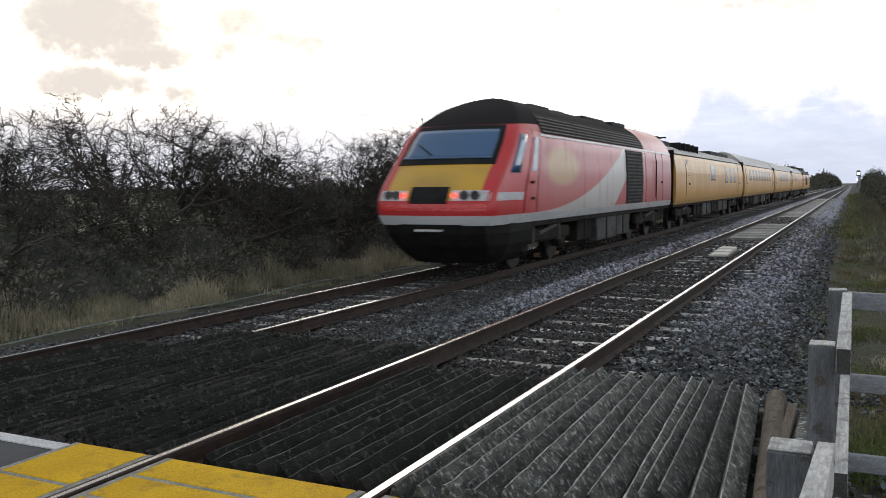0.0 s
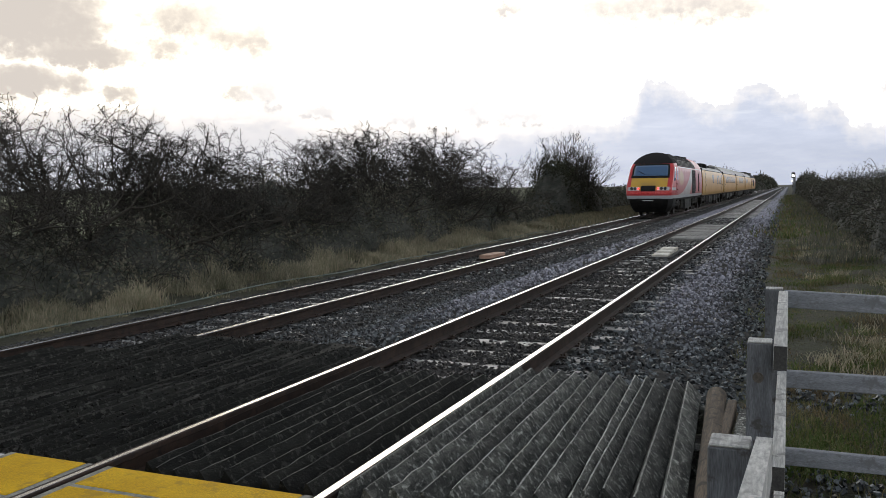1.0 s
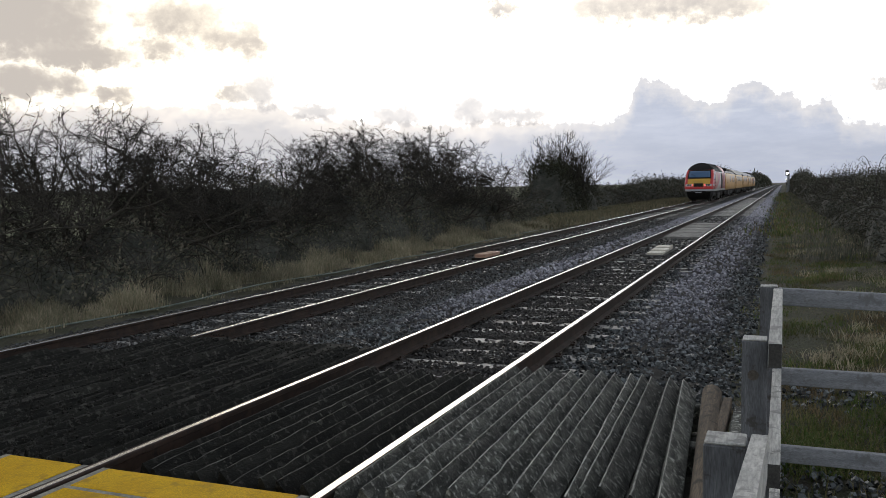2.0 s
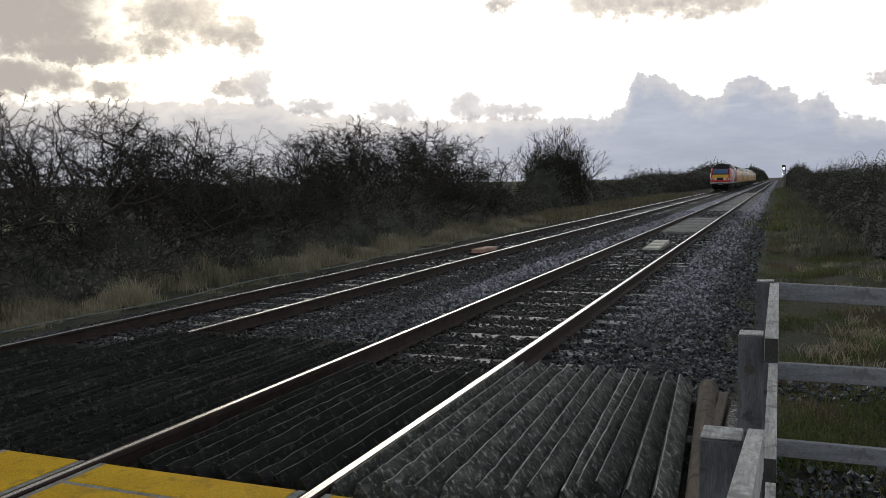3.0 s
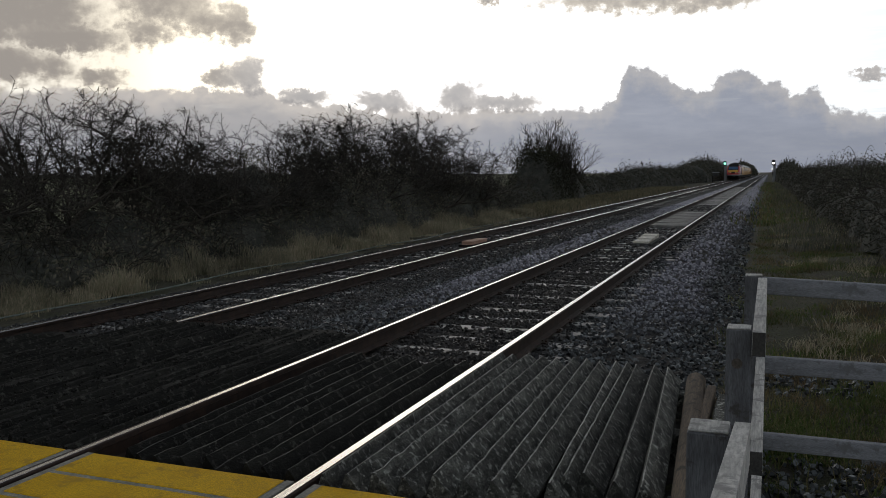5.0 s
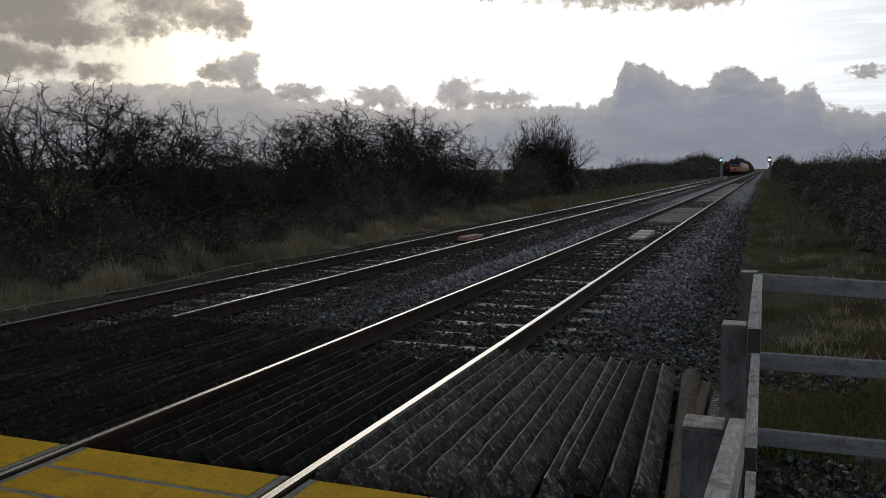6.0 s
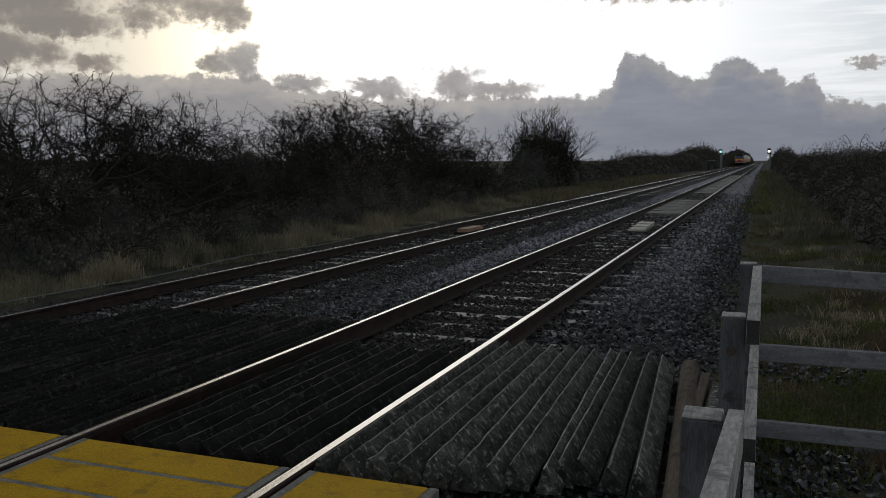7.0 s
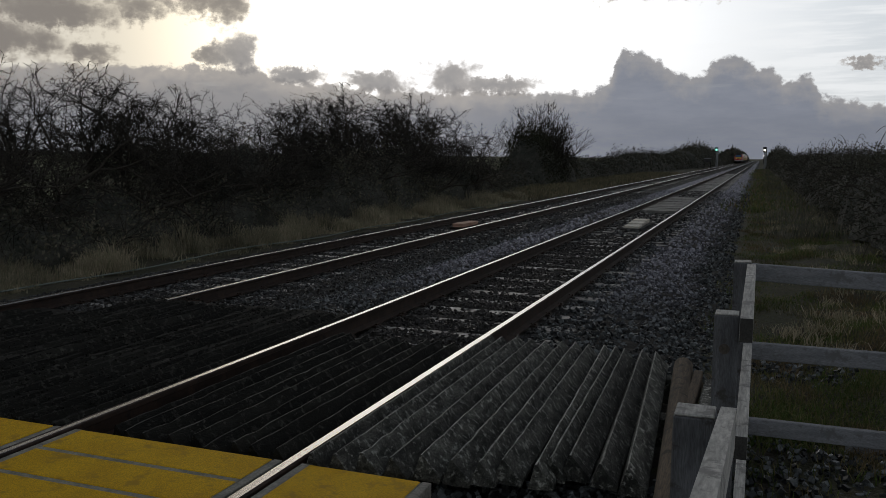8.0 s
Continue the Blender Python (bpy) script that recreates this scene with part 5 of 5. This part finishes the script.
def power_car():
    car = tagged(empty("power_car"), "red diesel power car with yellow nose, pale sweep and sooty roof", "locomotive", group="train vehicles")
    L = 17.3
    bm = bmesh.new()
    zs = lin(1.02, 2.5, 13) + [2.5 + (TOP - 2.5) * math.sin(a * math.pi / 36) for a in range(1, 19)]
    ss = [0, 0.04, 0.08, 0.16, 0.25, 0.45, 0.8, 1.4, 2.0, 2.8, NOSE, 5, 8, 11, 14, L - 0.12, L]
    for side in (1, -1):
        rows = []
        for s in ss:
            k = 0.985 if s == L else 1.0
            rows.append([(p[0] * k, p[1], p[2]) for p in (flank_point(s, z, side) for z in zs)])
        grid(bm, rows)
    grid(bm, [[nose_point(z, t) for t in lin(-1, 1, 13)] for z in zs])
    rear = [(half_width(z) * 0.985, L, z) for z in zs] + [(-half_width(z) * 0.985, L, z) for z in zs[::-1][1:]]
    bm.faces.new([bm.verts.new(p) for p in rear])
    bmesh.ops.remove_doubles(bm, verts=bm.verts[:], dist=0.0005)
    body = part("body", bm, M["power"], car, smooth=True)
    part("window_surround", slab_patch(lambda z, t, o: nose_point(z, t, o), lin(2.22, 3.04, 8), lin(-0.93, 0.93, 13), 0.016, 0.03), M["black"], car, "black windscreen surround")
    part("windscreen", slab_patch(lambda z, t, o: nose_point(z, t, o), lin(2.33, 2.94, 8), lin(-0.84, 0.84, 13), 0.026, 0.01), M["glass"], car, "dark windscreen with the blue sky reflection in its colour", smooth=True)
    a, b = nose_point(2.40, -0.25, 0.05), nose_point(2.62, -0.62, 0.05)
    part("wiper", rod(a, b, 0.014, n=6), M["black"], car)
    part("coupling_hatch", slab_patch(lambda z, t, o: nose_point(z, t, o), lin(1.45, 1.77, 4), lin(-0.35, 0.35, 7), 0.014, 0.03), M["black"], car, "black rectangular nose hatch")
    part("nose_band", slab_patch(lambda z, t, o: nose_point(z, t, o), lin(1.30, 1.44, 3), lin(-1.0, 1.0, 13), 0.006, 0.02), M["red"], car, "red band across the nose")
    for sg in (1, -1):
        lamp = part("light_panel", slab_patch(lambda z, t, o: nose_point(z, t, o), lin(1.50, 1.70, 3), lin(sg * 0.42, sg * 0.99, 6), 0.010, 0.03), M["silver"], car, "silver light cluster panel")
        part("light_flash", slab_patch(lambda z, s, o: flank_point(s, z, sg, o), lin(1.50, 1.66, 3), lin(0.02, 1.5, 8), 0.008, 0.02), M["silver"], car, "silver flash along the cab side")
        for t, r, m in ((0.47, 0.045, "tail"), (0.63, 0.09, "tank"), (0.80, 0.09, "tank")):
            c = Vector(nose_point(1.60, sg * t, 0.02))
            part("lamp", rod(c, c + Vector((0, -0.03, 0.005)), r, n=16), M[m], lamp, "lit red tail lamp" if m == "tail" else "unlit headlamp")
        part("cab_window", slab_patch(lambda z, s, o: flank_point(s, z, sg, o), lin(2.05, 2.86, 6), lin(0.45, 1.05, 5), 0.012, 0.03), M["glass"], car, "cab side window", smooth=True)
        door = part("cab_door", slab_patch(lambda z, s, o: flank_point(s, z, sg, o), lin(1.28, 2.95, 8), lin(1.62, 2.3, 5), 0.010, 0.03), M["power"], car, "red cab door")
        part("door_window", slab_patch(lambda z, s, o: flank_point(s, z, sg, o), lin(2.1, 2.82, 5), lin(1.78, 2.14, 4), 0.016, 0.02), M["glass"], door)
        for z in (1.52, 1.86):
            part("door_handle", boxed(min(sg * 1.37, sg * 1.41), max(sg * 1.37, sg * 1.41), 1.98, 2.12, z - 0.03, z + 0.03, bevel=0.01), M["black"], door)
        for yy in (1.57, 2.34, 12.95):
            part("seam", slab_patch(lambda z, s, o: flank_point(s, z, sg, o), lin(1.22, 3.0, 8), (yy, yy + 0.03), 0.006, 0.02), M["under"], car)
        rdoor = part("rear_door", slab_patch(lambda z, s, o: flank_point(s, z, sg, o), lin(1.24, 2.85, 8), (14.6, 15.1, 15.6), 0.010, 0.03), M["power"], car, "red guard's door")
        for yy in (14.57, 15.60):
            part("seam", slab_patch(lambda z, s, o: flank_point(s, z, sg, o), lin(1.24, 2.88, 8), (yy, yy + 0.035), 0.014, 0.02), M["under"], rdoor)
        part("door_handle", boxed(min(sg * 1.37, sg * 1.42), max(sg * 1.37, sg * 1.42), 15.35, 15.5, 1.82, 1.9, bevel=0.01), M["black"], rdoor)
        part("handrail", rod((sg * 1.40, 14.4, 1.35), (sg * 1.40, 14.4, 2.6), 0.02, n=6), M["black"], car)
        grille = part("side_grille", slab_patch(lambda z, s, o: flank_point(s, z, sg, o), lin(1.22, 2.82, 8), (10.3, 11.4, 12.5), 0.008, 0.03), M["black"], car, "black louvred radiator grille")
        for k in range(15):
            z = 1.28 + k * 0.104
            part("louvre", slab_patch(lambda zz, s, o: flank_point(s, zz, sg, o), (z, z + 0.045), (10.34, 12.46), 0.035, 0.03), M["tank"], grille)
        rg = part("roof_grille", slab_patch(lambda z, s, o: flank_point(s, z, sg, o), lin(2.93, 3.40, 6), lin(2.6, 12.9, 9), 0.012, 0.03), M["black"], car, "black louvred roof grille")
        for k in range(5):
            z = 2.97 + 0.08 * k
            part("slat", slab_patch(lambda zz, s, o: flank_point(s, zz, sg, o), (z, z + 0.03), lin(2.65, 12.85, 5), 0.035, 0.03), M["roof_slat"], rg)
        part("cantrail", slab_patch(lambda z, s, o: flank_point(s, z, sg, o), (2.86, 2.91), lin(2.4, 17.2, 9), 0.012, 0.02), M["silver"], car, "pale gutter line")
        part("foot_strip", slab_patch(lambda z, s, o: flank_point(s, z, sg, o), (1.03, 1.2), lin(0.02, 17.25, 16), 0.012, 0.02), M["silver"], car, "silver line along the foot of the body")
    # roof details
    for y0, y1, w, h in ((4.2, 5.6, 0.55, 0.03), (6.4, 7.2, 0.4, 0.05), (8.4, 10.6, 0.6, 0.04), (11.2, 12.8, 0.7, 0.05)):
        part("roof_hatch", boxed(-w, w, y0, y1, 3.6, 3.69 + h, bevel=0.02), M["roof_dark"], car)
    # valance under the nose
    bm = bmesh.new()
    rows = []
    for z, s, w in ((1.04, 0.0, 1.0), (0.85, 0.08, 0.985), (0.6, 0.28, 0.93), (0.38, 0.55, 0.84), (0.22, 0.75, 0.72)):
        ring = [(1.28 * w, 2.4, z), (1.28 * w, 1.0 + s * 0.3, z)] + [(1.10 * w * t, 0.1 + s - 0.24 * (1 - t * t), z) for t in lin(1, -1, 11)] + [(-1.28 * w, 1.0 + s * 0.3, z), (-1.28 * w, 2.4, z)]
        rows.append(ring)
    v = grid(bm, rows)
    bm.faces.new(v[-1])
    part("valance", bm, M["black"], car, "smooth black valance under the nose")
    part("coupling_bar", boxed(-0.3, 0.3, -0.17, -0.12, 0.90, 0.945, bevel=0.01), M["silver"], car)
    bogie(car, 3.6)
    bogie(car, 14.2)
    underframe(car, 2.3, L - 0.1, ((6.2, 7.5, 0.35, 1.1, "under"), (7.6, 9.7, 0.26, 1.22, "tank"), (9.8, 11.4, 0.3, 1.2, "tank"), (16.2, 17.2, 0.5, 1.1, "under")))
    return car


def coach_profile(z):
    return float(np.interp(z, [1.0, 1.2, 1.6, 2.3, 2.75, 3.0, 3.25, 3.5, 3.7, 3.8], [1.30, 1.36, 1.38, 1.37, 1.30, 1.20, 1.02, 0.74, 0.36, 0.0]))


def coach_point(y, z, side, off=0.0):
    return (side * (coach_profile(z) + off), y, z)


def coach(L, windows, doors, roof_kit, label, roof="roof_pale", crown=1.0):
    car = tagged(empty("test_coach"), label, "railway coach", group="train vehicles")
    zs = lin(1.0, 2.95, 12)
    zr = lin(2.95, 3.8, 10)
    top = 2.95 + 0.85 * crown
    rise = lambda z: z if z <= 2.95 else 2.95 + (z - 2.95) * crown
    for name, zz, mat in (("body", zs, "ochre"), ("roof", zr, roof)):
        bm = bmesh.new()
        for side in (1, -1):
            grid(bm, [[(side * coach_profile(z), y, rise(z)) for z in zz] for y in (0.4, 0.5, 6, 12, L - 0.5, L - 0.4)])
        for y in (0.4, L - 0.4):
            ring = [(coach_profile(z), y, rise(z)) for z in zz] + [(-coach_profile(z), y, rise(z)) for z in zz[::-1]]
            if name == "roof":
                ring.pop(len(zz))
            bm.faces.new([bm.verts.new(p) for p in ring])
        bmesh.ops.remove_doubles(bm, verts=bm.verts[:], dist=0.0005)
        part(name, bm, M[mat], car, smooth=False)
    for y0, y1 in ((0.33, 0.397), (L - 0.397, L - 0.33)):
        part("end_panel", boxed(-1.28, 1.28, y0, y1, 1.05, 3.1, bevel=0.02), M["under"], car, "dark panel on the end of the coach")
    for sg in (1, -1):
        for y0, y1, z0, z1 in windows:
            w = part("window", slab_patch(lambda z, y, o: coach_point(y, z, sg, o), lin(z0, z1, 4), (y0, y1), 0.006, 0.02), M["coach_glass"], car)
            part("window_frame", slab_patch(lambda z, y, o: coach_point(y, z, sg, o), (z0 - 0.05, z0), (y0 - 0.04, y1 + 0.04), 0.012, 0.02), M["tank"], w)
        for y in doors:
            d = part("door", slab_patch(lambda z, yy, o: coach_point(yy, z, sg, o), lin(1.12, 2.85, 7), (y, y + 0.8), 0.012, 0.03), M["ochre"], car)
            part("door_window", slab_patch(lambda z, yy, o: coach_point(yy, z, sg, o), (2.1, 2.75), (y + 0.22, y + 0.58), 0.02, 0.02), M["coach_glass"], d)
            for k in (y - 0.04, y + 0.8):
                part("door_seam", slab_patch(lambda z, yy, o: coach_point(yy, z, sg, o), lin(1.1, 2.9, 7), (k, k + 0.04), 0.008, 0.02), M["under"], d)
            part("handle", boxed(min(sg * 1.37, sg * 1.42), max(sg * 1.37, sg * 1.42), y + 0.6, y + 0.7, 1.75, 1.85, bevel=0.01), M["black"], d)
        part("gutter", slab_patch(lambda z, y, o: coach_point(y, z, sg, o), (2.93, 2.98), (0.3, L - 0.3), 0.012, 0.02), M["under"], car)
    for y0, y1, w, h in roof_kit:
        part("roof_equipment", boxed(-w, w, y0, y1, top - 0.35, top + h, bevel=0.04), M["roof_dark"], car, "dark roof equipment")
    for y in (0.02, L - 0.32):
        part("gangway", boxed(-0.55, 0.55, y, y + 0.3, 1.15, 3.3, bevel=0.05), M["black"], car, "black rubber gangway")
        for sx in (-0.87, 0.87):
            part("buffer", rod((sx, y, 1.03), (sx, y + 0.3, 1.03), 0.14, n=12), M["under"], car)
    bogie(car, 3.3)
    bogie(car, L - 3.3)
    underframe(car, 0.35, L - 0.35, ((6.2, 7.6, 0.4, 1.1, "under"), (7.9, 10.4, 0.34, 1.2, "tank"), (11, 12.6, 0.4, 1.15, "under"), (13.2, L - 6, 0.4, 1.18, "tank")))
    return car


def tail_loco(L):
    car = coach(L, [(2.2, 2.8, 2.1, 2.7), (L - 3, L - 2.3, 2.1, 2.7)], [1.2, L - 2.0], ((4, 8, 0.7, 0.08), (9, 13, 0.75, 0.1)), "yellow locomotive with a red side band leading the train", roof="roof_dark")
    for sg in (1, -1):
        part("side_band", slab_patch(lambda z, y, o: coach_point(y, z, sg, o), lin(2.2, 2.45, 3), (0.4, L - 0.4), 0.016, 0.02), M["red"], car, "red band along the side")
        part("side_grille", slab_patch(lambda z, y, o: coach_point(y, z, sg, o), lin(1.5, 2.7, 4), (6, 11), 0.02, 0.02), M["black"], car)
    return car


row = [(y, y + 1.1, 2.05, 2.68) for y in (3.2, 5.2, 7.2, 9.2, 11.2, 13.2, 15.2, 17.2)]
TRAIN = [
    (power_car(), 0.0),
    (coach(22.4, [(9.2, 10.6, 2.0, 2.65), (14.2, 15.0, 1.9, 2.65), (16.0, 16.8, 1.9, 2.65), (17.6, 18.4, 1.9, 2.65)], [2.6, 19.6], ((0.8, 2.6, 0.7, 0.04), (3.6, 8.8, 0.62, 0.06), (14.0, 20.8, 0.62, 0.06)),
           "ochre-yellow test coach with dark equipment frames on its pale roof", crown=0.6), 17.75),
    (coach(22.4, row, [1.2, 20.4], (), "ochre-yellow test coach with a pale roof and many windows"), 40.3),
    (coach(22.4, row[1:7], [1.2, 20.4], (), "ochre-yellow test coach with a pale roof and fewer windows"), 62.8),
    (coach(22.4, row[:3], [1.2, 12.0, 20.4], ((14, 19, 0.7, 0.08),), "ochre-yellow test coach with a side door amidships"), 85.3),
    (tail_loco(18.5), 107.8),
]


def pantograph(car):
    """Framework on the roof of the first coach."""
    for sx in (-0.5, 0.5):
        part("pantograph_arm", rod((sx, 0.9, 3.52), (sx * 0.8, 2.4, 3.66), 0.03, n=6), M["black"], car)
        part("insulator", rod((sx, 1.0, 3.4), (sx, 1.0, 3.66), 0.07, n=8), M["black"], car)
    part("pantograph_head", rod((-0.6, 2.3, 3.67), (0.6, 2.3, 3.67), 0.03, n=6), M["black"], car)
    for k in range(5):
        y = 3.6 + k * 1.1
        part("roof_rib", boxed(-0.95, 0.95, y, y + 0.10, 3.1, 3.54 - 0.01 * abs(k - 2), bevel=0.03), M["black"], car)


pantograph(TRAIN[1][0])

TRAVEL = [(0.0, 15.0), (0.5, 32.3), (1.0, 49.7), (1.5, 66.8), (3.0, 120.3), (4.0, 158.0), (6.0, 239.0), (8.0, 320.0)]


def motions():
    for car, back in TRAIN:
        walk(car, [(t, pose(XF, y + back, ZF)) for t, y in TRAVEL])


motions()
